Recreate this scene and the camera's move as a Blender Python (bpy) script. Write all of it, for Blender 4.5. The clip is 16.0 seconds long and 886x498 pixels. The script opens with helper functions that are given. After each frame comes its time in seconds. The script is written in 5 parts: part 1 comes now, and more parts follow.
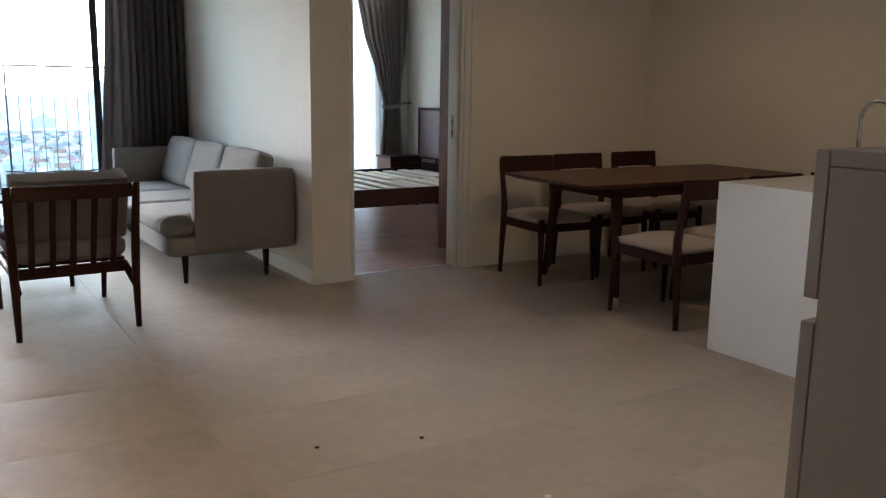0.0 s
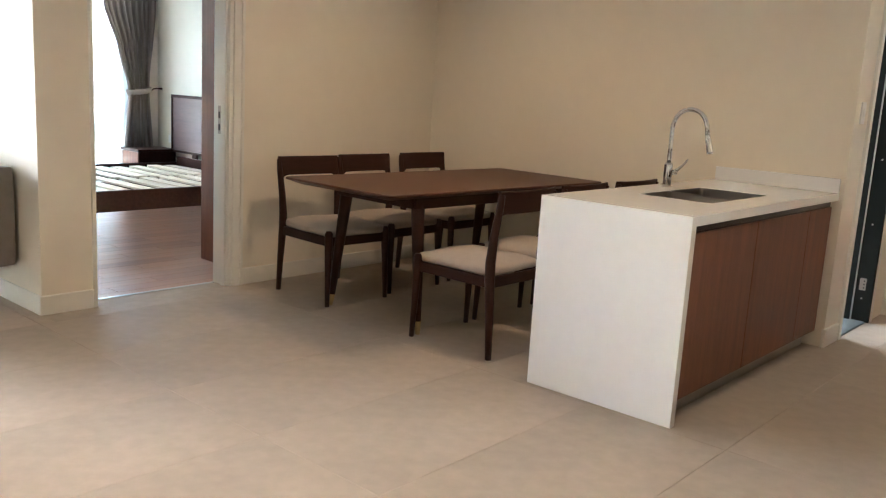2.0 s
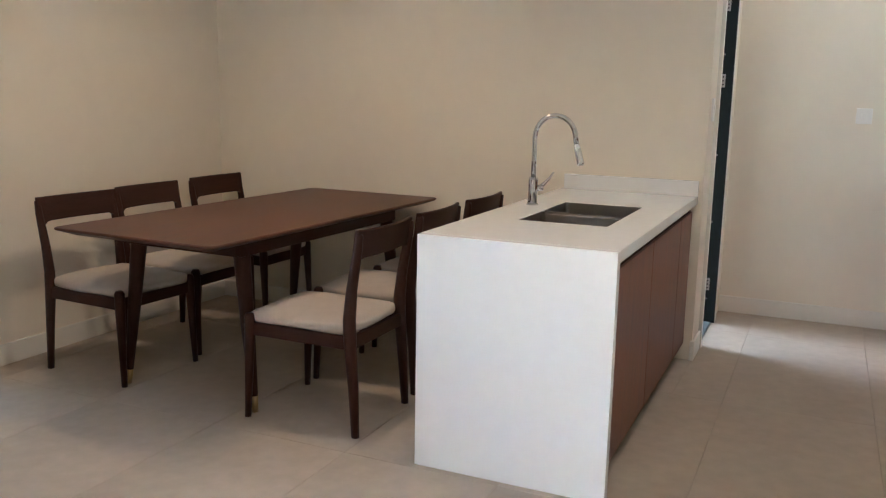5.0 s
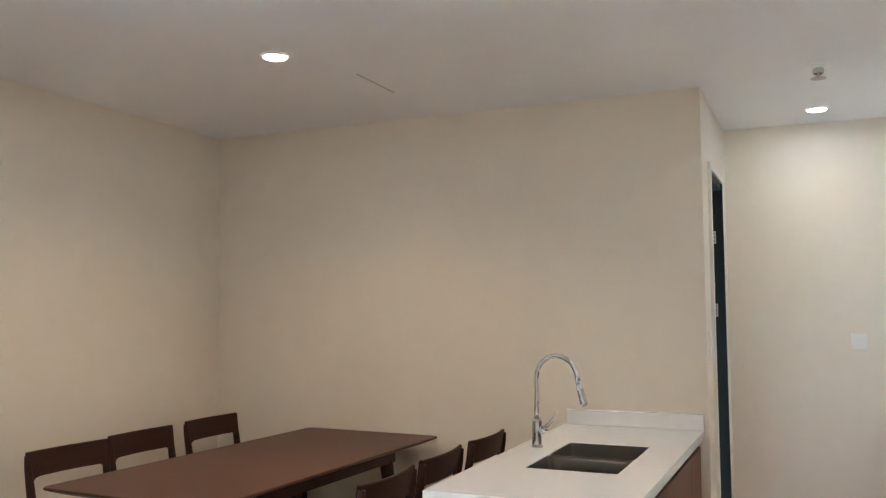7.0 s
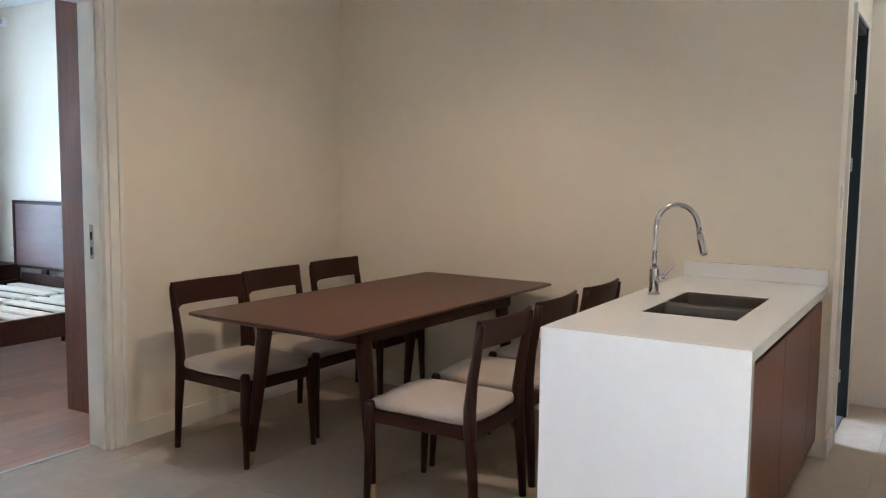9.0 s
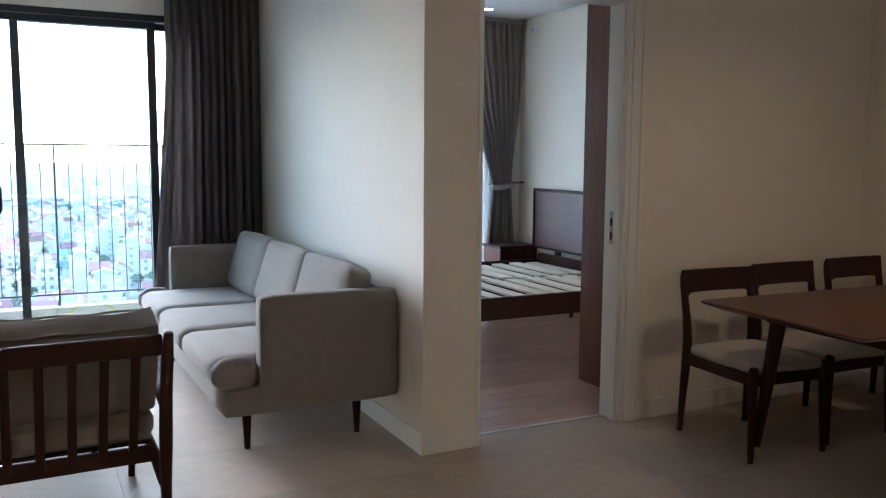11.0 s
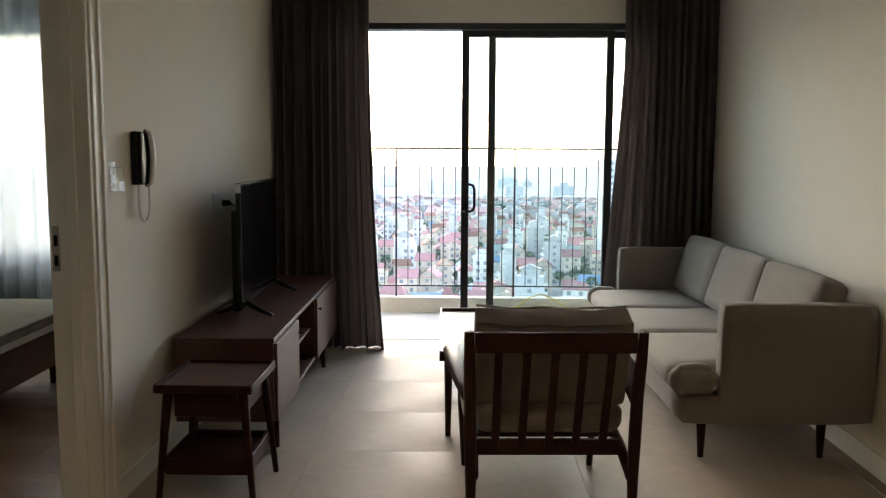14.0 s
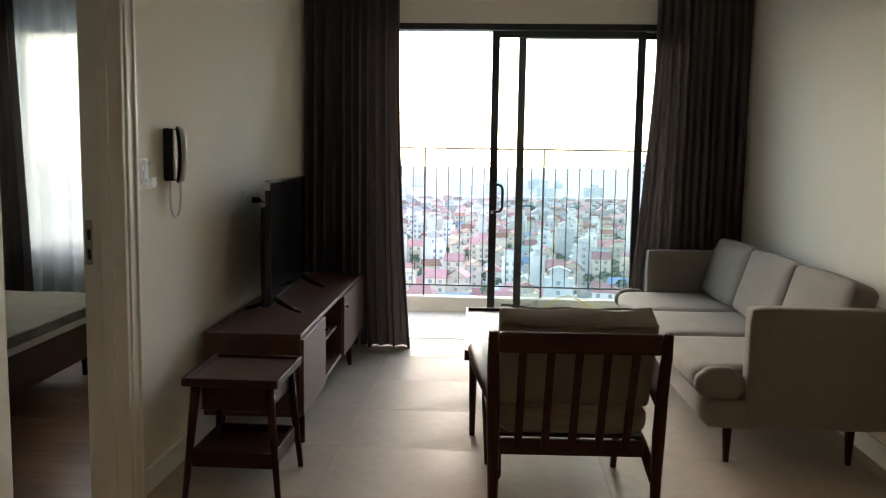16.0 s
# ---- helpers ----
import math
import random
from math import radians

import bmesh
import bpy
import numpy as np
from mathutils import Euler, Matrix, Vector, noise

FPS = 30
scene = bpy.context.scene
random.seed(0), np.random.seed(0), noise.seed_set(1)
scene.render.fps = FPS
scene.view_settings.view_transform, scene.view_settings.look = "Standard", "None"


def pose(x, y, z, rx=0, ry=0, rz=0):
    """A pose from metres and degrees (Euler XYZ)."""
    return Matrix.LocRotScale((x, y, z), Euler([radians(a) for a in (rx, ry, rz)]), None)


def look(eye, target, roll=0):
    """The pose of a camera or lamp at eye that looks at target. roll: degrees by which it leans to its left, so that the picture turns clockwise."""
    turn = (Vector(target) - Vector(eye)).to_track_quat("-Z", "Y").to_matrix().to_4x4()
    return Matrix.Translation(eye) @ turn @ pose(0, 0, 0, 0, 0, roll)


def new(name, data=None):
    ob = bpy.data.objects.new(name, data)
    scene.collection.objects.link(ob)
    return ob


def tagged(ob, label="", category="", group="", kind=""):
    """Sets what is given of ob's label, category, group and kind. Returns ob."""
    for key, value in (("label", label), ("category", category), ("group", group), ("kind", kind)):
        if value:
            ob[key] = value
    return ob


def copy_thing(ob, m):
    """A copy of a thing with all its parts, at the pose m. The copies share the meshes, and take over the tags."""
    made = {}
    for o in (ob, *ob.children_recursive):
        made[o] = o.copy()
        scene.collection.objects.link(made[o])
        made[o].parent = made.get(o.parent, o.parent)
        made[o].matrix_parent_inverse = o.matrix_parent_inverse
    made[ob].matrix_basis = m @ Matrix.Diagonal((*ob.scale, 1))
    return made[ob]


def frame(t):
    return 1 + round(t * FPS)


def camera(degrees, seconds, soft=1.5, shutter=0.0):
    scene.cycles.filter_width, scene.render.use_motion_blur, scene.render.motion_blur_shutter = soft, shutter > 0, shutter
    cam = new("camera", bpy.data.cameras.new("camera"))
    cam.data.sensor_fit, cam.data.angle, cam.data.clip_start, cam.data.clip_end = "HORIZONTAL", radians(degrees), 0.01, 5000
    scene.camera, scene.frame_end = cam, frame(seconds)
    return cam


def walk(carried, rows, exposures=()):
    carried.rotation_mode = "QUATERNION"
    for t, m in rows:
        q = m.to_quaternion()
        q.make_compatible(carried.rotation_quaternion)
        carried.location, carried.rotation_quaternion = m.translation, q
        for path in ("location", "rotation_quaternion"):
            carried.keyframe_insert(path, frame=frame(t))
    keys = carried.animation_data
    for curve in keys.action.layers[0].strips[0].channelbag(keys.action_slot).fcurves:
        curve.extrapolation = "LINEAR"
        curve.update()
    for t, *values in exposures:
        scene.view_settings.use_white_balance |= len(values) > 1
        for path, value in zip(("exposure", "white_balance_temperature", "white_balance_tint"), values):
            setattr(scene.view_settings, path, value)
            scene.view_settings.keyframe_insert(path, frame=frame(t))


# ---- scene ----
cam = camera(55.5, 16.0, soft=1.2)
PATH = [
    (0, (0.625, 0.4, 1.278), (1.668, 2.067, 0.91), 0.8),
    (0.5, (0.69, 0.633, 1.267), (1.805, 2.253, 0.9), 1.3),
    (1, (0.743, 0.782, 1.28), (2.04, 2.259, 0.912), 2.7),
    (1.5, (0.813, 0.917, 1.267), (2.21, 2.3, 0.898), 3.4),
    (2, (0.944, 1.105, 1.279), (2.426, 2.397, 0.911), 3.3),
    (2.5, (1.027, 1.26, 1.297), (2.572, 2.473, 0.923), 3.2),
    (3, (1.188, 1.506, 1.3), (2.908, 2.455, 0.927), 3.3),
    (3.2, (1.258, 1.566, 1.294), (3.022, 2.433, 0.926), 3.4),
    (5.5, (1.372, 1.956, 1.37), (3.17, 2.764, 1.033), 0.6),
    (6, (1.38, 1.962, 1.406), (3.196, 2.769, 1.18), 0.3),
    (6.5, (1.363, 1.955, 1.453), (3.19, 2.768, 1.433), -0.2),
    (7, (1.366, 1.958, 1.473), (3.19, 2.767, 1.613), -0.4),
    (7.5, (1.34, 1.958, 1.469), (3.164, 2.762, 1.63), -0.1),
    (8, (1.349, 1.961, 1.434), (3.176, 2.774, 1.397), 0.2),
    (8.2, (1.355, 1.97, 1.414), (3.178, 2.787, 1.305), 0.2),
    (10.3, (1.217, 2.025, 1.399), (2.488, 3.556, 1.188), 1.4),
    (10.5, (1.205, 2.039, 1.386), (2.39, 3.636, 1.174), 1.1),
    (11, (1.16, 2.024, 1.402), (2.05, 3.802, 1.181), 0.4),
    (11.5, (1.08, 2.08, 1.405), (1.714, 3.964, 1.186), 0.1),
    (12, (1.036, 2.078, 1.401), (1.431, 4.027, 1.187), 0.3),
    (12.5, (0.999, 2.069, 1.396), (1.188, 4.049, 1.183), 0.3),
    (13, (0.99, 2.073, 1.391), (1.088, 4.06, 1.179), 0.1),
    (13.5, (0.984, 2.071, 1.395), (1.055, 4.058, 1.18), 0.3),
    (14, (0.955, 2.067, 1.4), (0.906, 4.054, 1.181), 0.3),
    (14.5, (0.934, 2.047, 1.402), (0.682, 4.019, 1.179), 0.5),
    (15, (0.928, 2.032, 1.405), (0.599, 3.992, 1.183), 0.8),
    (15.5, (0.936, 2.037, 1.406), (0.627, 4.0, 1.183), 0.8),
    (16, (0.968, 2.052, 1.397), (0.85, 4.037, 1.178), 0.9),
]
EXPOSURES = [(0, 3.0, 5350, 12), (0.4, 2.48, 5550, 13), (0.65, 2.53, 5700, 13), (1.0, 3.37, 5980, 12), (1.3, 4.2, 5880, 13), (1.6, 4.5, 5700, 12), (3.2, 4.38, 5330, 9),
             (5.3, 4.6, 4920, 9), (6.3, 4.6, 4900, 9), (7.2, 4.66, 4880, 9), (8.2, 4.58, 4900, 9), (10.3, 4.1, 4850, 12), (11, 3.25, 5080, 13), (11.5, 2.55, 5350, 12), (12.5, 2.42, 6150, 12), (14, 2.4, 6500, 12), (16, 2.4, 6600, 12)]
walk(cam, [(t, look(eye, target, roll)) for t, eye, target, roll in PATH], EXPOSURES)

# ---- world, sun, large lights ----
world = bpy.data.worlds.new("sky")
scene.world = world
world.use_nodes = True
wn = world.node_tree.nodes
sky = wn.new("ShaderNodeTexSky")
sky.sky_type = "NISHITA"
sky.sun_disc = False
sky.sun_elevation = radians(24)
sky.sun_rotation = radians(-10.6)
sky.air_density, sky.dust_density, sky.ozone_density = 1.0, 1.4, 1.0
wn["Background"].inputs["Strength"].default_value = 0.15
veil = wn.new("ShaderNodeHueSaturation")  # overcast: paler than clear sky
veil.inputs["Saturation"].default_value = 0.8
world.node_tree.links.new(sky.outputs["Color"], veil.inputs["Color"])
world.node_tree.links.new(veil.outputs["Color"], wn["Background"].inputs["Color"])

sun_data = bpy.data.lights.new("sun", "SUN")
sun_data.energy, sun_data.angle, sun_data.color = 0.62, radians(90), (0.78, 0.915, 1.0)
sun = new("sun", sun_data)
sun.matrix_world = look((-9, 48, 20), (0, 0, 0))

# ---- materials ----


def mat(name, color, rough=0.5, metal=0.0, var=0.12, scale=6.0, bump=0.0, bump_scale=60.0, stretch=(1, 1, 1),
        coat=0.0, spec=0.5, island=0.0, obrand=0.0, sheen=0.0, rough_var=0.1):
    """Principled surface with two scales of colour variation, fine relief and uneven gloss."""
    m = bpy.data.materials.new(name)
    m.use_nodes = True
    nt = m.node_tree
    n, li = nt.nodes, nt.links
    p = n["Principled BSDF"]
    p.inputs["Metallic"].default_value = metal
    p.inputs["Coat Weight"].default_value = coat
    p.inputs["Specular IOR Level"].default_value = spec
    p.inputs["Sheen Weight"].default_value = sheen
    tc = n.new("ShaderNodeTexCoord")
    mp = n.new("ShaderNodeMapping")
    mp.inputs["Scale"].default_value = stretch
    li.new(tc.outputs["Object"], mp.inputs["Vector"])
    a = n.new("ShaderNodeTexNoise")
    a.inputs["Scale"].default_value, a.inputs["Detail"].default_value = scale, 3
    b = n.new("ShaderNodeTexNoise")
    b.inputs["Scale"].default_value, b.inputs["Detail"].default_value = scale * 9, 4
    li.new(mp.outputs["Vector"], a.inputs["Vector"])
    li.new(mp.outputs["Vector"], b.inputs["Vector"])
    mix = n.new("ShaderNodeMath")
    mix.operation = "MULTIPLY_ADD"
    mix.inputs[1].default_value = 0.6
    li.new(a.outputs["Fac"], mix.inputs[0])
    half = n.new("ShaderNodeMath")
    half.operation = "MULTIPLY"
    half.inputs[1].default_value = 0.4
    li.new(b.outputs["Fac"], half.inputs[0])
    li.new(half.outputs[0], mix.inputs[2])
    fac = mix.outputs[0]
    if island or obrand:
        src = n.new("ShaderNodeNewGeometry").outputs["Random Per Island"] if island else n.new("ShaderNodeObjectInfo").outputs["Random"]
        k = n.new("ShaderNodeMath")
        k.operation = "MULTIPLY_ADD"
        k.inputs[1].default_value = island or obrand
        li.new(src, k.inputs[0])
        li.new(fac, k.inputs[2])
        sub = n.new("ShaderNodeMath")
        sub.operation = "SUBTRACT"
        sub.inputs[1].default_value = (island or obrand) / 2
        li.new(k.outputs[0], sub.inputs[0])
        fac = sub.outputs[0]
    ramp = n.new("ShaderNodeValToRGB")
    ramp.color_ramp.elements[0].position, ramp.color_ramp.elements[1].position = 0.25, 0.75
    ramp.color_ramp.elements[0].color = (*[c * (1 - var) for c in color], 1)
    ramp.color_ramp.elements[1].color = (*[min(1, c * (1 + var)) for c in color], 1)
    li.new(fac, ramp.inputs["Fac"])
    li.new(ramp.outputs["Color"], p.inputs["Base Color"])
    rr = n.new("ShaderNodeMapRange")
    rr.inputs["To Min"].default_value = max(0.02, rough * (1 - rough_var))
    rr.inputs["To Max"].default_value = min(1, rough * (1 + rough_var))
    li.new(a.outputs["Fac"], rr.inputs["Value"])
    li.new(rr.outputs["Result"], p.inputs["Roughness"])
    if bump:
        c = n.new("ShaderNodeTexNoise")
        c.inputs["Scale"].default_value, c.inputs["Detail"].default_value = bump_scale, 3
        li.new(mp.outputs["Vector"], c.inputs["Vector"])
        bp = n.new("ShaderNodeBump")
        bp.inputs["Strength"].default_value, bp.inputs["Distance"].default_value = bump, 0.004
        li.new(c.outputs["Fac"], bp.inputs["Height"])
        li.new(bp.outputs["Normal"], p.inputs["Normal"])
    return m


def glow(name, color, strength):
    m = bpy.data.materials.new(name)
    m.use_nodes = True
    p = m.node_tree.nodes["Principled BSDF"]
    p.inputs["Base Color"].default_value = (*color, 1)
    p.inputs["Emission Color"].default_value = (*color, 1)
    p.inputs["Emission Strength"].default_value = strength
    return m


def pane(name, tint=(0.93, 0.97, 0.96), gloss=0.06):
    """Thin clear glass: mostly see-through, a little mirror."""
    m = bpy.data.materials.new(name)
    m.use_nodes = True
    nt = m.node_tree
    nt.nodes.remove(nt.nodes["Principled BSDF"])
    t, g, x = (nt.nodes.new(k) for k in ("ShaderNodeBsdfTransparent", "ShaderNodeBsdfGlossy", "ShaderNodeMixShader"))
    t.inputs["Color"].default_value = (*tint, 1)
    g.inputs["Roughness"].default_value = 0.02
    x.inputs["Fac"].default_value = gloss
    nt.links.new(t.outputs[0], x.inputs[1])
    nt.links.new(g.outputs[0], x.inputs[2])
    nt.links.new(x.outputs[0], nt.nodes["Material Output"].inputs["Surface"])
    return m


def sheer_cloth(name, color, clear):
    """Thin voile: part see-through, part light-scattering cloth."""
    m = bpy.data.materials.new(name)
    m.use_nodes = True
    nt = m.node_tree
    nt.nodes.remove(nt.nodes["Principled BSDF"])
    t, d, s, x, y = (nt.nodes.new(k) for k in ("ShaderNodeBsdfTransparent", "ShaderNodeBsdfTranslucent", "ShaderNodeBsdfDiffuse", "ShaderNodeMixShader", "ShaderNodeMixShader"))
    w = nt.nodes.new("ShaderNodeTexNoise")
    w.inputs["Scale"].default_value = 220
    mr = nt.nodes.new("ShaderNodeMapRange")
    mr.inputs["To Min"].default_value, mr.inputs["To Max"].default_value = clear * 0.6, clear * 1.4
    nt.links.new(w.outputs["Fac"], mr.inputs["Value"])
    d.inputs["Color"].default_value = s.inputs["Color"].default_value = (*color, 1)
    x.inputs["Fac"].default_value = 0.5
    nt.links.new(d.outputs[0], x.inputs[1])
    nt.links.new(s.outputs[0], x.inputs[2])
    nt.links.new(mr.outputs["Result"], y.inputs["Fac"])
    nt.links.new(x.outputs[0], y.inputs[1])
    nt.links.new(t.outputs[0], y.inputs[2])
    nt.links.new(y.outputs[0], nt.nodes["Material Output"].inputs["Surface"])
    return m


M_WALL = mat("cream wall paint", (0.82, 0.762, 0.652), 0.75, var=0.03, scale=1.2, bump=0.06, bump_scale=90)
M_CEIL = mat("white ceiling paint", (0.8, 0.79, 0.77), 0.8, var=0.02, scale=1.0, bump=0.04, bump_scale=80)
M_TRIM = mat("white satin trim paint", (0.8, 0.78, 0.72), 0.4, var=0.03, scale=3)
M_TILE = mat("beige porcelain floor tile", (0.452, 0.388, 0.314), 0.58, var=0.17, scale=1.5, bump=0.05, bump_scale=20, obrand=0.07, rough_var=0.5, spec=0.15)
M_GROUT = mat("grey tile grout", (0.4, 0.35, 0.285), 0.9, var=0.1, scale=8)
M_PLANK = mat("warm brown laminate plank", (0.4, 0.22, 0.14), 0.36, spec=0.5, var=0.22, scale=2.2, stretch=(0.8, 9, 9), bump=0.05, bump_scale=30, obrand=0.3)
M_DWOOD = mat("dark walnut-stained wood", (0.037, 0.0135, 0.0085), 0.42, spec=0.16, var=0.35, scale=4, stretch=(7, 0.9, 7), bump=0.05, bump_scale=60)
M_DWOODX = mat("dark walnut-stained wood, lengthwise", (0.039, 0.0148, 0.0095), 0.42, spec=0.16, var=0.35, scale=4, stretch=(0.9, 8, 8), bump=0.05, bump_scale=60)
M_DWOODZ = mat("dark walnut-stained wood, upright", (0.038, 0.0145, 0.0095), 0.42, spec=0.16, var=0.35, scale=4, stretch=(8, 8, 0.9), bump=0.05, bump_scale=60)
M_TABLE = mat("brown walnut table top", (0.098, 0.041, 0.024), 0.42, spec=0.3, var=0.5, scale=3.4, stretch=(0.8, 10, 10), bump=0.04, bump_scale=60)
M_CAB = mat("reddish brown wood-grain laminate", (0.17, 0.068, 0.039), 0.45, spec=0.25, var=0.38, scale=3.6, stretch=(9, 9, 0.6), bump=0.04, bump_scale=50)
M_PINE = mat("pale pine slat wood", (0.72, 0.63, 0.5), 0.6, var=0.22, scale=4, stretch=(10, 0.8, 10), bump=0.06, bump_scale=40, obrand=0.4)
M_QUARTZ = mat("polished white quartz", (0.87, 0.875, 0.88), 0.1, var=0.02, scale=20, coat=0.3, rough_var=0.25)
M_STEEL = mat("brushed stainless steel", (0.47, 0.43, 0.39), 0.42, 1.0, var=0.08, scale=30, stretch=(1, 14, 1))
M_CHROME = mat("bright chrome", (0.62, 0.63, 0.64), 0.06, 1.0, var=0.02, scale=5)
M_BRASS = mat("brushed brass ferrule", (0.55, 0.4, 0.2), 0.3, 1.0, var=0.08, scale=30)
M_BLACK = mat("black powder-coated aluminium", (0.018, 0.021, 0.024), 0.45, var=0.15, scale=12, bump=0.03, bump_scale=200)
M_DOOR = mat("charcoal door laminate", (0.009, 0.012, 0.012), 0.7, spec=0.2, var=0.12, scale=5)
M_PLASTIC = mat("black gloss plastic", (0.009, 0.009, 0.01), 0.25, spec=0.3, var=0.1, scale=8)
M_WPLASTIC = mat("white switch plastic", (0.86, 0.85, 0.82), 0.35, var=0.03, scale=10)
M_SOFA = mat("grey woven sofa cloth", (0.238, 0.209, 0.18), 0.95, var=0.1, scale=22, bump=0.5, bump_scale=520, sheen=0.2)
M_ACUSH = mat("taupe armchair cushion cloth", (0.205, 0.176, 0.15), 0.95, var=0.12, scale=18, bump=0.5, bump_scale=460, sheen=0.2)
M_SEAT = mat("light beige seat cloth", (0.48, 0.42, 0.37), 0.95, var=0.1, scale=16, bump=0.5, bump_scale=420, sheen=0.15)
M_CURT = mat("grey-brown blackout curtain cloth", (0.165, 0.143, 0.136), 0.85, var=0.12, scale=9, bump=0.3, bump_scale=600, sheen=0.08)
M_CURT2 = mat("taupe bedroom curtain cloth", (0.33, 0.285, 0.25), 0.85, var=0.1, scale=9, bump=0.3, bump_scale=600, sheen=0.2)
M_SHEER = sheer_cloth("white voile", (0.66, 0.68, 0.69), 0.16)
M_SHEER2 = sheer_cloth("fine white voile", (0.75, 0.78, 0.79), 0.05)
M_GLASS = pane("window glass")
M_SCREEN = mat("dark glossy screen", (0.003, 0.003, 0.0035), 0.1, spec=0.06, var=0.05, scale=3)
M_ACRYL = pane("clear acrylic", (0.97, 0.98, 0.98), 0.12)
M_SILVER = mat("silver painted plastic", (0.6, 0.6, 0.58), 0.28, 0.6, var=0.04, scale=6)
M_FRIDGE = mat("grey laminate cupboard board", (0.36, 0.34, 0.325), 0.35, 0.0, var=0.04, scale=4, bump=0.02, bump_scale=160)
M_MATT = mat("patterned off-white mattress ticking", (0.55, 0.5, 0.4), 0.9, var=0.12, scale=7, bump=0.35, bump_scale=26)
M_MEDGE = mat("printed mattress border", (0.3, 0.27, 0.24), 0.9, var=0.6, scale=9, bump=0.3, bump_scale=30)
M_CONC = mat("pale balcony concrete", (0.5, 0.48, 0.44), 0.8, var=0.12, scale=3, bump=0.2, bump_scale=30)
M_EXT = mat("painted outer wall", (0.62, 0.6, 0.56), 0.8, var=0.06, scale=2)
M_ALU = mat("dull pale aluminium", (0.62, 0.62, 0.61), 0.5, 0.0, var=0.06, scale=12)
M_SLOT_SHADE = mat("shadowed ceiling joint", (0.5, 0.49, 0.47), 0.9, var=0.05, scale=6)
M_YELLOW = mat("yellow cable sheath", (0.6, 0.42, 0.04), 0.5, var=0.1, scale=6)
M_STONE = mat("blue-grey threshold stone", (0.16, 0.19, 0.21), 0.4, var=0.2, scale=14, bump=0.08, bump_scale=60)
M_HEAD = mat("purple-brown headboard veneer", (0.1, 0.052, 0.05), 0.34, spec=0.5, var=0.3, scale=3, stretch=(8, 0.9, 8), bump=0.03, bump_scale=60)
M_BROWN = mat("brown stained cabinet veneer", (0.1, 0.048, 0.035), 0.4, spec=0.38, var=0.35, scale=4, stretch=(8, 0.9, 8), bump=0.04, bump_scale=60)
M_LAMP = glow("lit downlight diffuser", (1.0, 0.88, 0.68), 4.0)

# ---- builders ----


def part(name, bm, material, parent=None, label="", smooth=False):
    """Links a bmesh as one mesh object, under a thing or part when given."""
    me = bpy.data.meshes.new(name)
    bmesh.ops.recalc_face_normals(bm, faces=bm.faces[:])
    bm.to_mesh(me)
    bm.free()
    me.materials.append(material)
    if smooth:
        me.shade_smooth()
    ob = new(name, me)
    if parent:
        ob.parent = parent
    if label:
        ob["label"] = label
    return ob


def thing(name, label, category, at=(0, 0, 0), turn=0.0, group="", kind=""):
    e = new(name)
    e.empty_display_size = 0.1
    e.matrix_basis = pose(*at, 0, 0, turn)
    return tagged(e, label, category, group, kind)


def box(x0, x1, y0, y1, z0, z1, bevel=0.0, seg=2, bm=None):
    own = bm is None
    bm = bm or bmesh.new()
    r = bmesh.ops.create_cube(bm, size=1.0)
    for v in r["verts"]:
        v.co = Vector((x0 + (v.co.x + 0.5) * (x1 - x0), y0 + (v.co.y + 0.5) * (y1 - y0), z0 + (v.co.z + 0.5) * (z1 - z0)))
    if bevel and own:
        bmesh.ops.bevel(bm, geom=bm.edges[:], offset=bevel, segments=seg, profile=0.5, affect="EDGES")
    return bm


def boxes(*rows):
    bm = bmesh.new()
    for r in rows:
        box(*r, bm=bm)
    return bm


def tube(points, radii, seg=12, squash=1.0, caps=True, bm=None):
    """A round bar through points, with a radius at each."""
    bm = bm or bmesh.new()
    pts = [Vector(p) for p in points]
    if isinstance(radii, (int, float)):
        radii = [radii] * len(pts)
    rings, up = [], None
    for i, p in enumerate(pts):
        d = (pts[min(i + 1, len(pts) - 1)] - pts[max(i - 1, 0)]).normalized()
        if up is None:
            up = Vector((1, 0, 0)) if abs(d.x) < 0.9 else Vector((0, 1, 0))
        u = (up - d * up.dot(d)).normalized()
        up = u
        w = d.cross(u)
        rings.append([bm.verts.new(p + radii[i] * (math.cos(a) * u + squash * math.sin(a) * w)) for a in [2 * math.pi * k / seg for k in range(seg)]])
    for a, b in zip(rings, rings[1:]):
        for k in range(seg):
            bm.faces.new((a[k], a[(k + 1) % seg], b[(k + 1) % seg], b[k]))
    if caps:
        bm.faces.new(rings[0][::-1])
        bm.faces.new(rings[-1])
    return bm


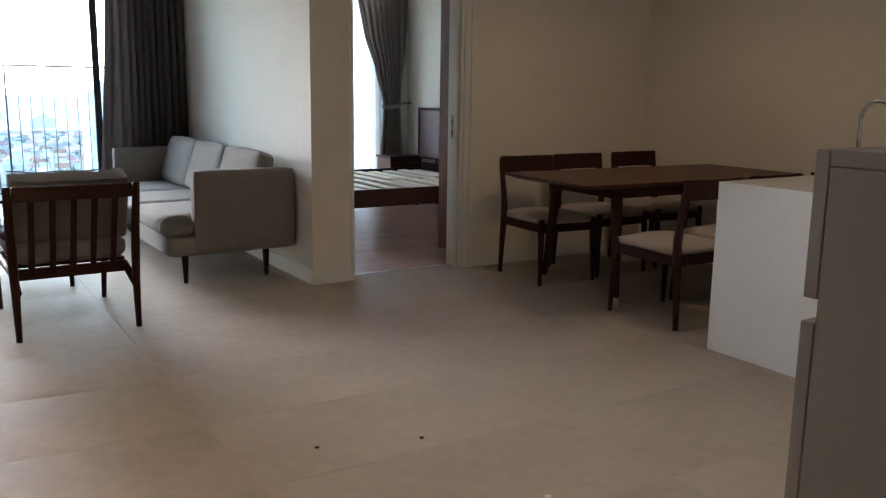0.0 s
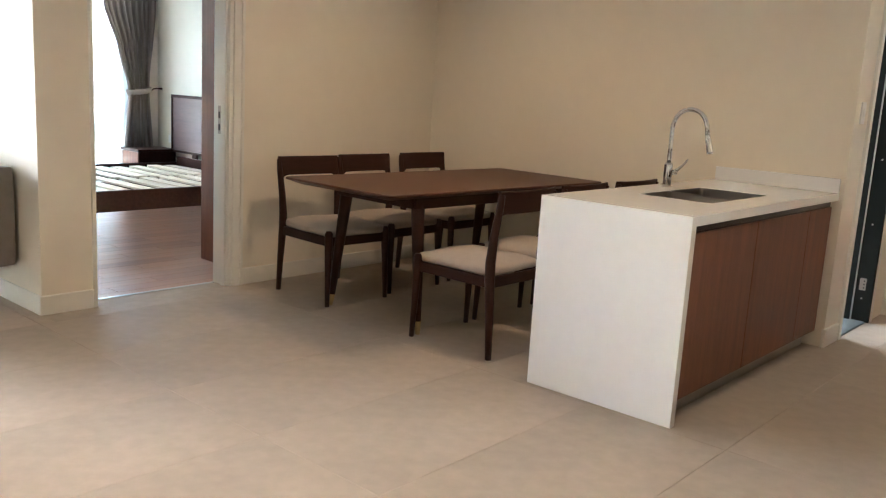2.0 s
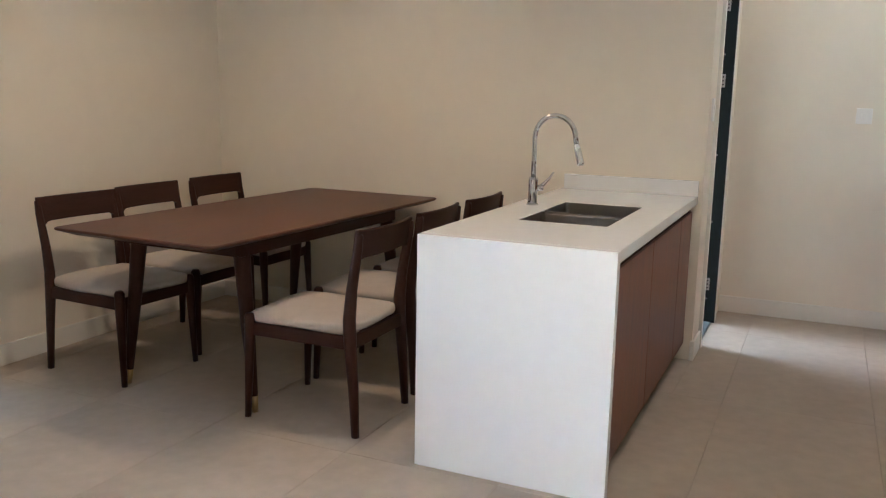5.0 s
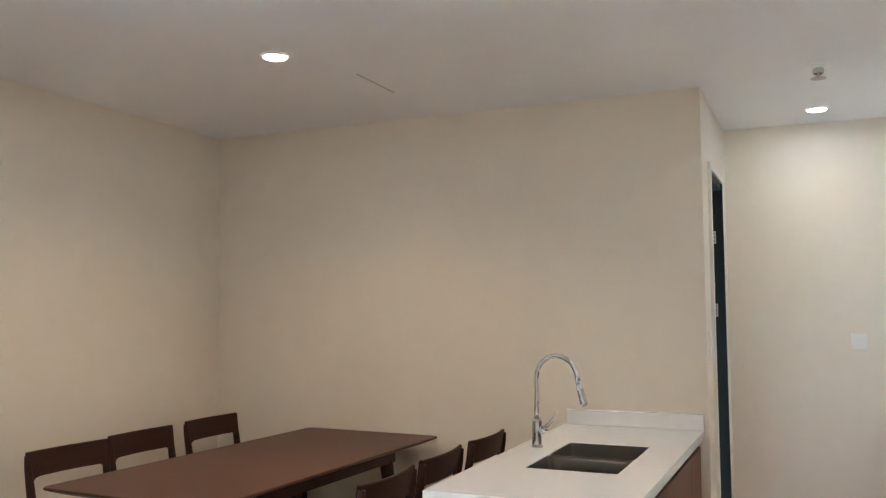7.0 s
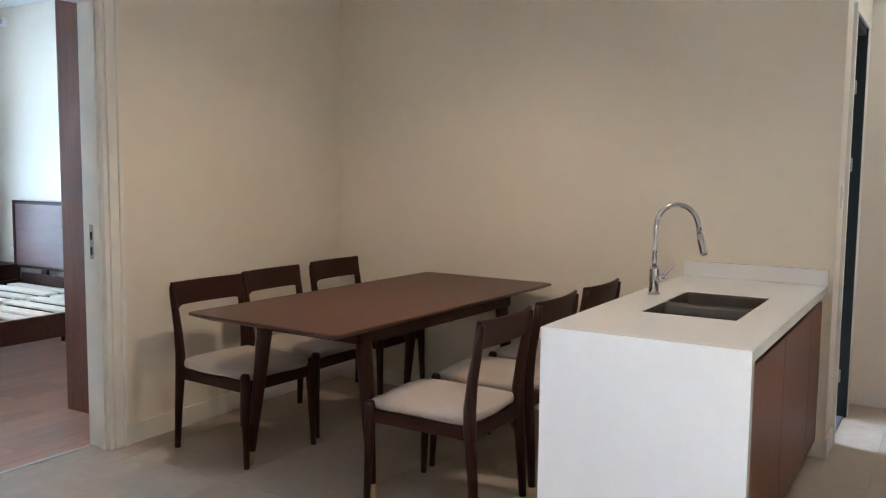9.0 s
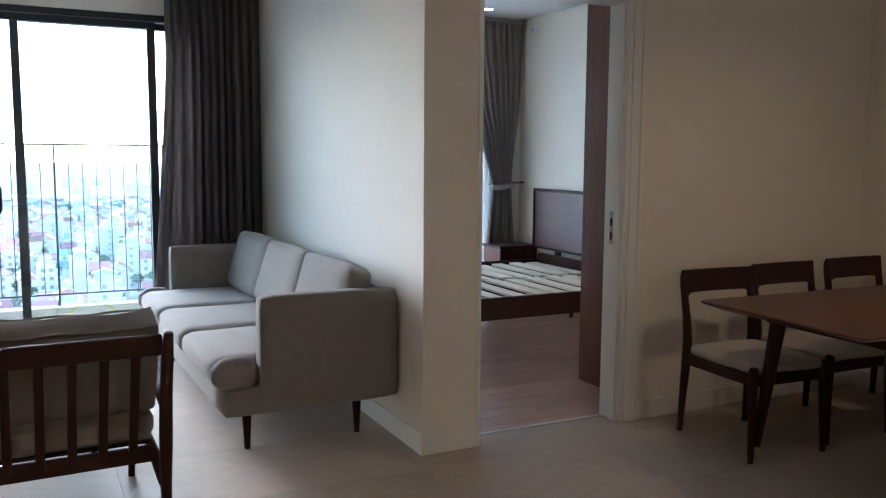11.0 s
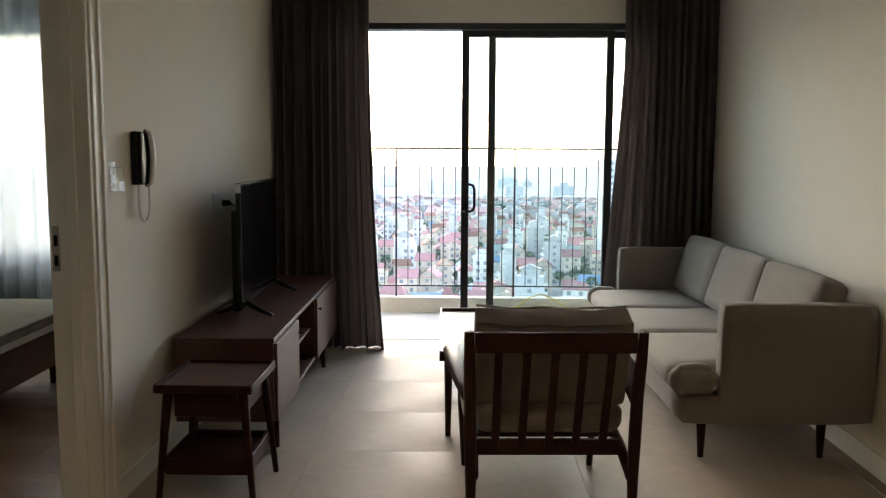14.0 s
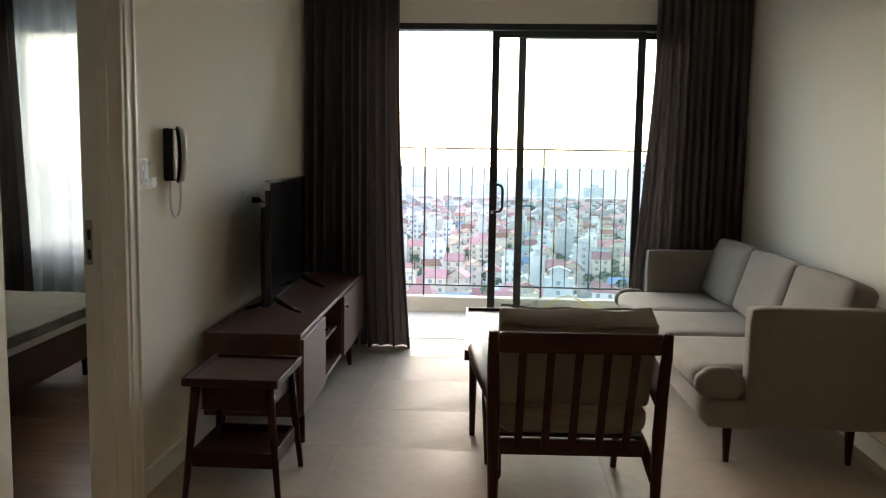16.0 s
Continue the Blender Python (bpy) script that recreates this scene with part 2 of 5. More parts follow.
def cushion(x0, x1, y0, y1, z0, z1, puff=0.02, r=0.04, n=10, seed=1, dent=0.006):
    """An upholstered block: rounded edges, bulged faces, slight unevenness."""
    bm = bmesh.new()
    bmesh.ops.create_cube(bm, size=2.0)
    bmesh.ops.subdivide_edges(bm, edges=bm.edges[:], cuts=n, use_grid_fill=True)
    c = Vector(((x0 + x1) / 2, (y0 + y1) / 2, (z0 + z1) / 2))
    h = Vector(((x1 - x0) / 2, (y1 - y0) / 2, (z1 - z0) / 2))
    for v in bm.verts:
        q = v.co.copy()
        s = Vector([math.copysign(1 - (1 - min(1, abs(k))) ** 1.0, k) for k in q])
        p = Vector((s.x * h.x, s.y * h.y, s.z * h.z))
        core = Vector([max(-h[i] + r, min(h[i] - r, p[i])) for i in range(3)])
        off = p - core
        if off.length > 1e-6:
            p = core + off.normalized() * r
        wx, wy, wz = 1 - q.x ** 2, 1 - q.y ** 2, 1 - q.z ** 2
        bulge = Vector((q.x * wy * wz, q.y * wx * wz, q.z * wx * wy)) * puff
        jit = noise.noise_vector((c + p) * 5 + Vector((seed * 3.1, 0, 0))) * dent
        v.co = c + p + bulge + jit
    return bm


def lathe(profile, seg=24, bm=None, at=(0, 0, 0)):
    """Turned shape round z from (radius, height) pairs."""
    bm = bm or bmesh.new()
    o = Vector(at)
    rings = [[bm.verts.new(o + Vector((r * math.cos(2 * math.pi * k / seg), r * math.sin(2 * math.pi * k / seg), z))) for k in range(seg)] for r, z in profile]
    for a, b in zip(rings, rings[1:]):
        for k in range(seg):
            bm.faces.new((a[k], a[(k + 1) % seg], b[(k + 1) % seg], b[k]))
    bm.faces.new(rings[0][::-1])
    bm.faces.new(rings[-1])
    return bm


def drape(inner, outer, y, z0, z1, folds, amp, rows=26, cols=150, thick=0.004, seed=0, hold=1):
    """A hanging curtain: inner(h), outer(h) give its two edges in x at height share h."""
    bm = bmesh.new()
    grid = []
    for j in range(rows + 1):
        h = j / rows
        a, b = outer(h), inner(h)
        row = []
        for i in range(cols + 1):
            u = i / cols
            ph = 2 * math.pi * folds * (u + 0.012 * math.sin(9 * u + seed))
            k = amp * (0.75 + 0.5 * (1 - h)) * (0.8 + 0.35 * math.sin(4.1 * u * folds + seed))
            wob = 0.005 * noise.noise(Vector((u * 5 + seed, h * 2.4, seed)))
            b1 = inner(1) if hold > 1 else b
            row.append(bm.verts.new((a + (b1 - a) * u + (b - b1) * u ** hold + 0.25 * k * math.sin(2 * ph), y + k * math.sin(ph) + wob, z0 + (z1 - z0) * h)))
        grid.append(row)
    for j in range(rows):
        for i in range(cols):
            bm.faces.new((grid[j][i], grid[j][i + 1], grid[j + 1][i + 1], grid[j + 1][i]))
    bmesh.ops.solidify(bm, geom=bm.faces[:], thickness=thick)
    return bm


def setting(name, bm, material, label, category, smooth=False):
    return tagged(part(name, bm, material, smooth=smooth), label, category, kind="structure")


# ---- large structure ----
CEIL, CEIL_BED = 2.585, 2.76
XW, XS, XD, XH = -0.43, 2.795, 5.755, 6.93   # television wall, sofa wall, dining wall, hall wall
YD, YB = 5.49, 8.42                           # bedroom-door wall, balcony wall
DOOR_H = 2.2

sub = setting("floor", boxes((-3.4, 7.3, -1.3, 8.5, -0.25, -0.012)), M_GROUT, "beige porcelain tiles with thin grey joints", "floor")
floor_bed_a = setting("floor_bedroom_a", boxes((2.86, 5.85, 5.63, 9.6, -0.2, -0.010)), M_GROUT, "brown laminate planks in the bedroom", "floor")
floor_bed_b = setting("floor_bedroom_b", boxes((-3.3, -0.535, 3.2, 8.45, -0.011, -0.008)), M_GROUT, "brown laminate planks in the second bedroom", "floor")

# television wall with the door to the second bedroom
D2A, D2B = 4.335, 5.17
setting("wall_west", boxes((XW - 0.15, XW, -1.2, D2A, -0.01, CEIL), (XW - 0.15, XW, D2B, YB, -0.01, CEIL), (XW - 0.15, XW, D2A, D2B, DOOR_H, CEIL)), M_WALL, "cream painted wall behind the television", "wall")
# balcony wall with the sliding door opening
WA, WB, WTOP = 0.02, 2.36, 2.38
setting("wall_north", boxes((XW - 0.15, WA, YB, YB + 0.2, -0.3, 2.9), (WB, XS, YB, YB + 0.2, -0.3, 2.9), (WA, WB, YB, YB + 0.2, WTOP, 2.9), (WA, WB, YB, YB + 0.2, -0.3, -0.002)), M_WALL, "cream painted wall round the balcony door", "wall")
# sofa wall
setting("wall_sofa", boxes((XS, XS + 0.15, YD + 0.15, 9.5, -0.01, 2.9)), M_WALL, "cream painted wall behind the sofa", "wall")
# wall with the bedroom door
D1A, D1B = 3.078, 3.955
setting("wall_bedroom_door", boxes((XS, D1A, YD, YD + 0.15, -0.01, 2.9), (D1B, XD, YD, YD + 0.15, -0.01, 2.9), (D1A, D1B, YD, YD + 0.15, DOOR_H, 2.9)), M_WALL, "cream painted wall with the bedroom doorway", "wall")
# dining wall
setting("wall_east", boxes((XD, XD + 0.16, 2.62, 9.5, -0.01, 2.9)), M_WALL, "cream painted wall behind the dining table", "wall")
# entry doorway wall
E1, E2 = 6.03, 6.61
setting("wall_entry", boxes((XD, E1, 2.47, 2.62, -0.01, CEIL), (E2, XH, 2.47, 2.62, -0.01, CEIL), (E1, E2, 2.47, 2.62, DOOR_H, CEIL)), M_WALL, "cream painted wall with the entry doorway", "wall")
setting("wall_hall", boxes((XH, XH + 0.15, 0.5, 4.6, -0.01, CEIL)), M_WALL, "cream painted hall wall with a light switch", "wall")
setting("wall_kitchen", boxes((2.0, XH, 0.6, 0.74, -0.01, CEIL), (1.86, 2.0, -1.2, 0.74, -0.01, CEIL)), M_WALL, "cream painted wall behind the kitchen units", "wall")
setting("wall_south", boxes((XW - 0.15, 2.0, -1.35, -1.2, -0.01, CEIL)), M_WALL, "cream painted wall at the passage's end", "wall")
# corridor outside the entry door, open to daylight at its end
setting("wall_corridor", boxes((XD + 0.16, 5.98, 2.62, 4.6, -0.01, CEIL)), M_WALL, "plain corridor wall outside the entry", "wall")
# bedroom shells
B1Y = 9.46
setting("wall_bedroom_window", boxes((XS, 3.05, B1Y, B1Y + 0.15, -0.2, 2.9), (5.35, XD + 0.16, B1Y, B1Y + 0.15, -0.2, 2.9), (3.05, 5.35, B1Y, B1Y + 0.15, 2.55, 2.9), (3.05, 5.35, B1Y, B1Y + 0.15, -0.2, 0.1)), M_WALL, "cream painted bedroom wall round the window", "wall")
W2A, W2B = -2.75, -1.0
setting("wall_bedroom_two", boxes((-3.35, -3.2, 3.1, YB + 0.2, -0.01, 2.9), (-3.2, XW - 0.15, 3.0, 3.15, -0.01, 2.9), (-3.2, W2A, YB, YB + 0.2, -0.3, 2.9), (W2B, XW - 0.15, YB, YB + 0.2, -0.3, 2.9), (W2A, W2B, YB, YB + 0.2, 2.35, 2.9), (W2A, W2B, YB, YB + 0.2, -0.3, 0.66)), M_WALL, "cream painted second bedroom walls", "wall")
setting("ceiling", boxes((XW - 0.15, XS, -1.35, YB, CEIL, 2.9), (XS, XD, -1.35, YD, CEIL, 2.9), (XD, XH + 0.15, -1.35, 2.62, CEIL, 2.9), (XD + 0.16, XH + 0.15, 2.62, 4.4, CEIL, 2.9)), M_CEIL, "plain white ceiling with recessed downlights", "ceiling")
setting("ceiling_bedrooms", boxes((XS + 0.15, XD, YD + 0.15, B1Y, CEIL_BED, 2.9), (-3.2, XW - 0.15, 3.15, YB, CEIL, 2.9)), M_CEIL, "plain white bedroom ceilings", "ceiling")
# Slab runs on unseen over the balcony, added to shade the floor there.
setting("roof_slab", boxes((-3.6, 7.3, -1.5, 9.8, 2.9, 3.1)), M_CONC, "concrete slab over the flat, run on unseen to shade the balcony", "slab")


def skirting(name, runs):
    """Skirting boards with a small rounded top; each run is x0, x1, y0, y1."""
    for x0, x1, y0, y1 in runs:
        setting(name, box(x0, x1, y0, y1, 0.0, 0.105, 0.004), M_TRIM, "white painted skirting board", "skirting")


S = 0.013
skirting("baseboard", [
    (XW, XW + S, -1.2, D2A - 0.08), (XW, XW + S, D2B + 0.08, YB), (XS - S, XS, YD, YB), (XS - S, D1A - 0.006, YD - S, YD),
    (D1B + 0.078, XD - S, YD - S, YD), (XD - S, XD, 3.2, YD), (XD - S, XD, 2.47 - S, 2.48), (XD, E1 - 0.05, 2.47 - S, 2.47), (XH - S, XH, 1.4, 2.47),
    (XS + 0.15, XS + 0.15 + S, YD + 0.15, B1Y), (XD - S, XD, YD + 0.75, B1Y)])


def door_lining(name, a, b, y0, y1, label, along="x", stop=0.0, bare=False):
    """Painted lining and stepped architraves round a doorway in a wall, with a lock strike on one side."""
    e = thing(name, label, "door frame", kind="structure")

    def q(u0, u1, v0, v1, z0, z1, bev=0.004):
        return box(u0, u1, v0, v1, z0, z1, bev) if along == "x" else box(v0, v1, u0, u1, z0, z1, bev)
    part("jamb", q(a - 0.005, a + 0.02, y0 - 0.008, y1 + 0.008, 0, DOOR_H), M_TRIM, e)
    part("jamb", q(b - 0.02, b + 0.005, y0 - 0.008, y1 + 0.008, 0, DOOR_H), M_TRIM, e)
    part("jamb_head", q(a + 0.02, b - 0.02, y0 - 0.008, y1 + 0.008, DOOR_H - 0.025, DOOR_H + 0.005), M_TRIM, e)
    mid = (y0 + y1) / 2 + stop
    part("door_stop", q(a + 0.02, a + 0.032, mid - 0.01, mid + 0.03, 0, DOOR_H - 0.025, 0.002), M_TRIM, e)
    part("door_stop", q(b - 0.032, b - 0.02, mid - 0.01, mid + 0.03, 0, DOOR_H - 0.025, 0.002), M_TRIM, e)
    for v0, v1, w0, w1 in ((y0 - 0.016, y0 + 0.001, y0 - 0.026, y0), (y1 - 0.001, y1 + 0.016, y1, y1 + 0.026)):
        if not (bare and v0 < y0):
            part("architrave", q(a - 0.075, a - 0.006, v0, v1, 0, DOOR_H + 0.07), M_TRIM, e)
            part("architrave_bead", q(a - 0.078, a - 0.056, w0, w1, 0, DOOR_H + 0.074), M_TRIM, e)
        part("architrave", q(b + 0.006, b + 0.075, v0, v1, 0, DOOR_H + 0.07), M_TRIM, e)
        part("architrave_bead", q(b + 0.056, b + 0.078, w0, w1, 0, DOOR_H + 0.074), M_TRIM, e)
        part("architrave_head", q(a - 0.006, b + 0.006, v0, v1, DOOR_H + 0.006, DOOR_H + 0.07), M_TRIM, e)
    return e


def strike(parent, axis, at):
    """Steel lock strike plate with two dark slots, set on the jamb."""
    x, y, z = at
    if axis == "x":
        s = part("strike_plate", box(x - 0.0225, x - 0.0195, y - 0.014, y + 0.014, z - 0.085, z + 0.085, 0.001), M_STEEL, parent, "steel strike plate")
        for k in (0.03, -0.045):
            part("slot", box(x - 0.0235, x - 0.022, y - 0.007, y + 0.007, z + k - 0.02, z + k + 0.02), M_PLASTIC, s)
    else:
        s = part("strike_plate", box(x - 0.014, x + 0.014, y - 0.0225, y - 0.0195, z - 0.085, z + 0.085, 0.001), M_STEEL, parent, "steel strike plate")
        for k in (0.03, -0.045):
            part("slot", box(x - 0.007, x + 0.007, y - 0.0235, y - 0.022, z + k - 0.02, z + k + 0.02), M_PLASTIC, s)


d1 = door_lining("door_1", D1A, D1B, YD, YD + 0.15, "white painted bedroom doorway lining, standing open", stop=-0.045, bare=True)
strike(d1, "x", (D1B, YD + 0.095, 1.03))
d2 = door_lining("door_2", D2A, D2B, XW - 0.15, XW, "white painted second bedroom doorway lining, standing open", "y")
strike(d2, "y", (XW - 0.133, D2B, 1.05))
setting("threshold", box(D1A + 0.02, D1B - 0.02, YD + 0.13, YD + 0.155, -0.008, 0.004, 0.002), M_SILVER, "thin metal threshold strip", "threshold")
setting("threshold", box(XW - 0.15, XW - 0.13, D2A + 0.02, D2B - 0.02, -0.008, 0.004, 0.002), M_SILVER, "thin metal threshold strip", "threshold")

# entry door: black frame, dark leaf swung out into the corridor
d3 = thing("door_3", "dark charcoal entry door standing open in a black frame", "door", kind="structure")
part("frame_side", box(E1, E1 + 0.03, 2.462, 2.63, 0, DOOR_H, 0.003), M_DOOR, d3)
far_side = part("frame_side", box(E2 - 0.03, E2, 2.455, 2.63, 0, DOOR_H, 0.003), M_DOOR, d3)
part("door_stop", box(E2 - 0.046, E2 - 0.03, 2.562, 2.63, 0, DOOR_H - 0.045, 0.003), M_DOOR, far_side)
part("gasket", box(E2 - 0.041, E2 - 0.0295, 2.555, 2.562, 0, DOOR_H - 0.045, 0.001), M_ALU, far_side, "pale rubber door seal")
part("frame_head", box(E1 + 0.03, E2 - 0.03, 2.462, 2.63, DOOR_H - 0.04, DOOR_H, 0.003), M_DOOR, d3)
part("architrave", box(E1 - 0.045, E1 - 0.001, 2.452, 2.472, 0, DOOR_H + 0.04, 0.003), M_TRIM, d3)
part("architrave", box(E2 + 0.001, E2 + 0.05, 2.452, 2.472, 0, DOOR_H + 0.04, 0.003), M_TRIM, d3)
part("architrave_head", box(E1 - 0.001, E2 + 0.001, 2.452, 2.472, DOOR_H + 0.002, DOOR_H + 0.04, 0.003), M_TRIM, d3)
for hz in (0.24, 1.45, 1.88):
    hg = part("hinge", box(E2 - 0.033, E2 - 0.0298, 2.496, 2.535, hz - 0.038, hz + 0.038, 0.001), M_STEEL, far_side, "steel hinge leaf")
    for k in (-0.022, 0.0, 0.022):
        part("screw", tube([(E2 - 0.0342, 2.508, hz + k), (E2 - 0.0325, 2.508, hz + k)], 0.004, 8), M_PLASTIC, hg)
for hz in (0.15, 0.62, 1.02, 1.6):
    part("fixing", tube([(E2 - 0.0315, 2.512, hz), (E2 - 0.0295, 2.512, hz)], 0.006, 8), M_STEEL, far_side)
setting("threshold", box(E1, E2, 2.474, 2.7, -0.008, 0.006, 0.003), M_STONE, "blue-grey stone threshold in the entry doorway", "threshold")

# balcony
setting("balcony_floor", boxes((-3.3, XS, YB + 0.2, 9.75, -0.25, -0.006)), M_CONC, "pale concrete balcony floor", "floor")
setting("balcony_kerb", box(-3.3, XS, 9.6, 9.74, -0.02, 0.125, 0.01), M_CONC, "low concrete balcony kerb", "kerb")
setting("facade", boxes((-3.4, 6.0, 8.3, 8.5, -60, -0.3), (XS, 6.0, 8.5, 9.6, -60, -0.25)), M_EXT, "painted facade below the flat", "facade")
railing = thing("balcony_railing", "thin dark steel balcony railing with upright bars", "railing")
part("top_rail", box(-3.3, XS - 0.01, 9.664, 9.681, 1.46, 1.477, 0.002), M_BLACK, railing)
part("bottom_rail", box(-3.3, XS - 0.01, 9.666, 9.679, 0.218, 0.232, 0.002), M_BLACK, railing)
bar_mesh, post_mesh = None, None
for i in range(57):
    x = 0.342 + (i - 34) * 0.1067
    post = i % 10 == 4
    key = post_mesh if post else bar_mesh
    if key is None:
        ob = part("post" if post else "bar", box(-0.008, 0.008, -0.008, 0.008, 0.11, 1.462) if post else box(-0.0037, 0.0037, -0.0037, 0.0037, 0.225, 1.462), M_BLACK, railing)
        if post:
            post_mesh = ob.data
        else:
            bar_mesh = ob.data
    else:
        ob = new("post" if post else "bar", key)
        ob.parent = railing
    ob.location = (x, 9.6725, 0)
cable = part("yellow_cable", tube([(1.15 + 0.1 * k, 9.50 + 0.05 * math.sin(k * 1.7), -0.012 + 0.19 * math.exp(-((k - 5) / 2.4) ** 2)) for k in range(12)], 0.006, 8), M_YELLOW, smooth=True)
tagged(cable, "loose yellow cable lying on the balcony by the kerb", "cable")

# sliding balcony door
win = thing("window_1", "black aluminium sliding balcony door pushed half open", "sliding door", kind="structure")
part("frame_head", box(WA, WB, YB + 0.02, YB + 0.15, WTOP - 0.045, WTOP, 0.003), M_BLACK, win)
part("frame_side", box(WA, WA + 0.045, YB + 0.02, YB + 0.15, 0, WTOP - 0.045, 0.003), M_BLACK, win)
part("frame_side", box(WB - 0.045, WB, YB + 0.02, YB + 0.15, 0, WTOP - 0.045, 0.003), M_BLACK, win)
part("track", box(WA + 0.045, WB - 0.045, YB - 0.004, YB + 0.204, -0.02, 0.004, 0.002), M_ALU, win, "silver floor track")


def sash(x0, x1, y, rail_top):
    s = part("sash", box(x0, x0 + 0.057, y, y + 0.04, 0.02, WTOP - 0.05, 0.003), M_BLACK, win)
    part("stile", box(x1 - 0.057, x1, y, y + 0.04, 0.02, WTOP - 0.05, 0.003), M_BLACK, s)
    part("rail", box(x0 + 0.057, x1 - 0.057, y, y + 0.04, WTOP - 0.05 - rail_top, WTOP - 0.05, 0.003), M_BLACK, s)
    part("rail", box(x0 + 0.057, x1 - 0.057, y, y + 0.04, 0.02, 0.085, 0.003), M_BLACK, s)
    g = part("pane", box(x0 + 0.055, x1 - 0.055, y + 0.017, y + 0.023, 0.084, WTOP - 0.049 - rail_top), M_GLASS, s)
    g.visible_shadow = False
    return s


front = sash(0.932, 2.062, YB + 0.03, 0.048)
sash(1.131, 2.31, YB + 0.085, 0.048)
part("handle", tube([(0.968, YB + 0.02, 0.985), (1.0, YB + 0.016, 0.985), (1.022, YB + 0.014, 0.995), (1.032, YB + 0.014, 1.02), (1.032, YB + 0.014, 1.155), (1.022, YB + 0.014, 1.18), (1.0, YB + 0.016, 1.19), (0.968, YB + 0.02, 1.19)], 0.0105, 10), M_BLACK, front, "black D-shaped pull handle", True)
part("lock", tube([(0.955, YB + 0.03, 0.985), (0.955, YB + 0.005, 0.985)], 0.013, 12), M_CHROME, front, "round metal lock with key", True)


def fixed_window(name, x0, x1, y, z0, z1, mullions, label):
    w = thing(name, label, "window", kind="structure")
    part("frame_head", box(x0, x1, y, y + 0.07, z1 - 0.05, z1, 0.003), M_BLACK, w)
    part("frame_sill", box(x0, x1, y, y + 0.07, z0, z0 + 0.05, 0.003), M_BLACK, w)
    xs = [x0, *mullions, x1 - 0.05]
    for x in xs:
        part("frame_upright", box(x, x + 0.05, y, y + 0.07, z0 + 0.05, z1 - 0.05, 0.003), M_BLACK, w)
    for a, b in zip(xs, xs[1:]):
        g = part("pane", box(a + 0.05, b, y + 0.03, y + 0.036, z0 + 0.05, z1 - 0.05), M_GLASS, w)
        g.visible_shadow = False


fixed_window("window_2", 3.05, 5.35, B1Y + 0.05, 0.1, 2.55, [3.8, 4.55], "black framed bedroom window behind sheer curtain")
fixed_window("window_3", W2A, W2B, YB + 0.06, 0.66, 2.35, [-1.9], "black framed second bedroom window behind sheer curtain")

# ---- curtains ----


def curtain(label, inner, outer, y, z0, z1, folds, amp, material, seed, hold=1):
    e = thing("curtain", label, "curtain", (0, 0, 0))
    part("cloth", drape(inner, outer, y, z0, z1, folds, amp, seed=seed, hold=hold), material, e, smooth=True)
    x0, x1 = sorted((inner(1), outer(1)))
    part("header_tape", box(x0, x1, y - 0.012, y + 0.012, z1 - 0.005, z1 + 0.012, 0.002), material, e)
    return e


curtain("grey-brown blackout curtain drawn aside beside the television", lambda h: 0.285 + 0.11 * (1 - h) ** 2.2, lambda h: XW + 0.006, 8.13, 0.004, CEIL - 0.03, 11, 0.072, M_CURT, 1.0, 5)
curtain("grey-brown blackout curtain drawn aside behind the sofa", lambda h: 2.105 - 0.11 * min(1, max(0, (0.8 - h) / 0.6)) ** 1.2, lambda h: XS - 0.03, 8.27, 0.012, CEIL - 0.03, 11, 0.055, M_CURT, 2.3, 5)
tagged(part("curtain_track", box(XW + 0.01, XS - 0.01, 8.18, 8.3, CEIL - 0.016, CEIL, 0.002), M_WPLASTIC), "white ceiling curtain track over the balcony door", "curtain track")


def blend(h, *stops):
    """Smooth value through (height share, value) stops."""
    for (h0, v0), (h1, v1) in zip(stops, stops[1:]):
        if h <= h1:
            u = max(0.0, (h - h0) / (h1 - h0))
            return v0 + (v1 - v0) * (u * u * (3 - 2 * u) * 0.5 + u * 0.5)
    return stops[-1][1]


tied = curtain("taupe bedroom curtain gathered by a tie-back", lambda h: blend(h, (0, 5.26), (0.18, 5.315), (0.40, 5.37), (0.55, 5.26), (0.72, 5.10), (1, 4.93)), lambda h: blend(h, (0, 5.65), (0.18, 5.63), (0.40, 5.585), (0.72, 5.675), (1, 5.70)), 9.35, 0.02, CEIL_BED - 0.05, 9, 0.035, M_CURT2, 4.0)
part("tie_back", tube([(5.478 + 0.125 * math.cos(a), 9.35 + 0.075 * math.sin(a), 1.10 + 0.02 * math.cos(a)) for a in [k * math.pi / 12 for k in range(25)]], 0.008, 10, 4.0, False), M_CURT2, tied, "taupe cloth tie-back", True)
tagged(part("tie_hook", tube([(5.635, 9.37, 1.115), (5.65, 9.37, 1.13), (5.70, 9.38, 1.135), (XD, 9.38, 1.135)], [0.006, 0.007, 0.006, 0.012], 8), M_DWOOD, smooth=True), "small dark curtain hook on the bedroom wall", "hook")
curtain("white sheer curtain over the bedroom window", lambda h: 5.62, lambda h: 3.1, 9.415, 0.03, CEIL_BED - 0.05, 22, 0.022, M_SHEER, 5.0)
curtain("dark curtain drawn aside in the second bedroom", lambda h: -2.6 + 0.09 * (1 - h), lambda h: -3.15, 8.17, 0.02, CEIL - 0.03, 8, 0.04, M_CURT, 6.0)
curtain("white sheer curtain over the second bedroom window", lambda h: -0.75, lambda h: -2.65, 8.26, 0.03, CEIL - 0.03, 16, 0.03, M_SHEER2, 7.0)
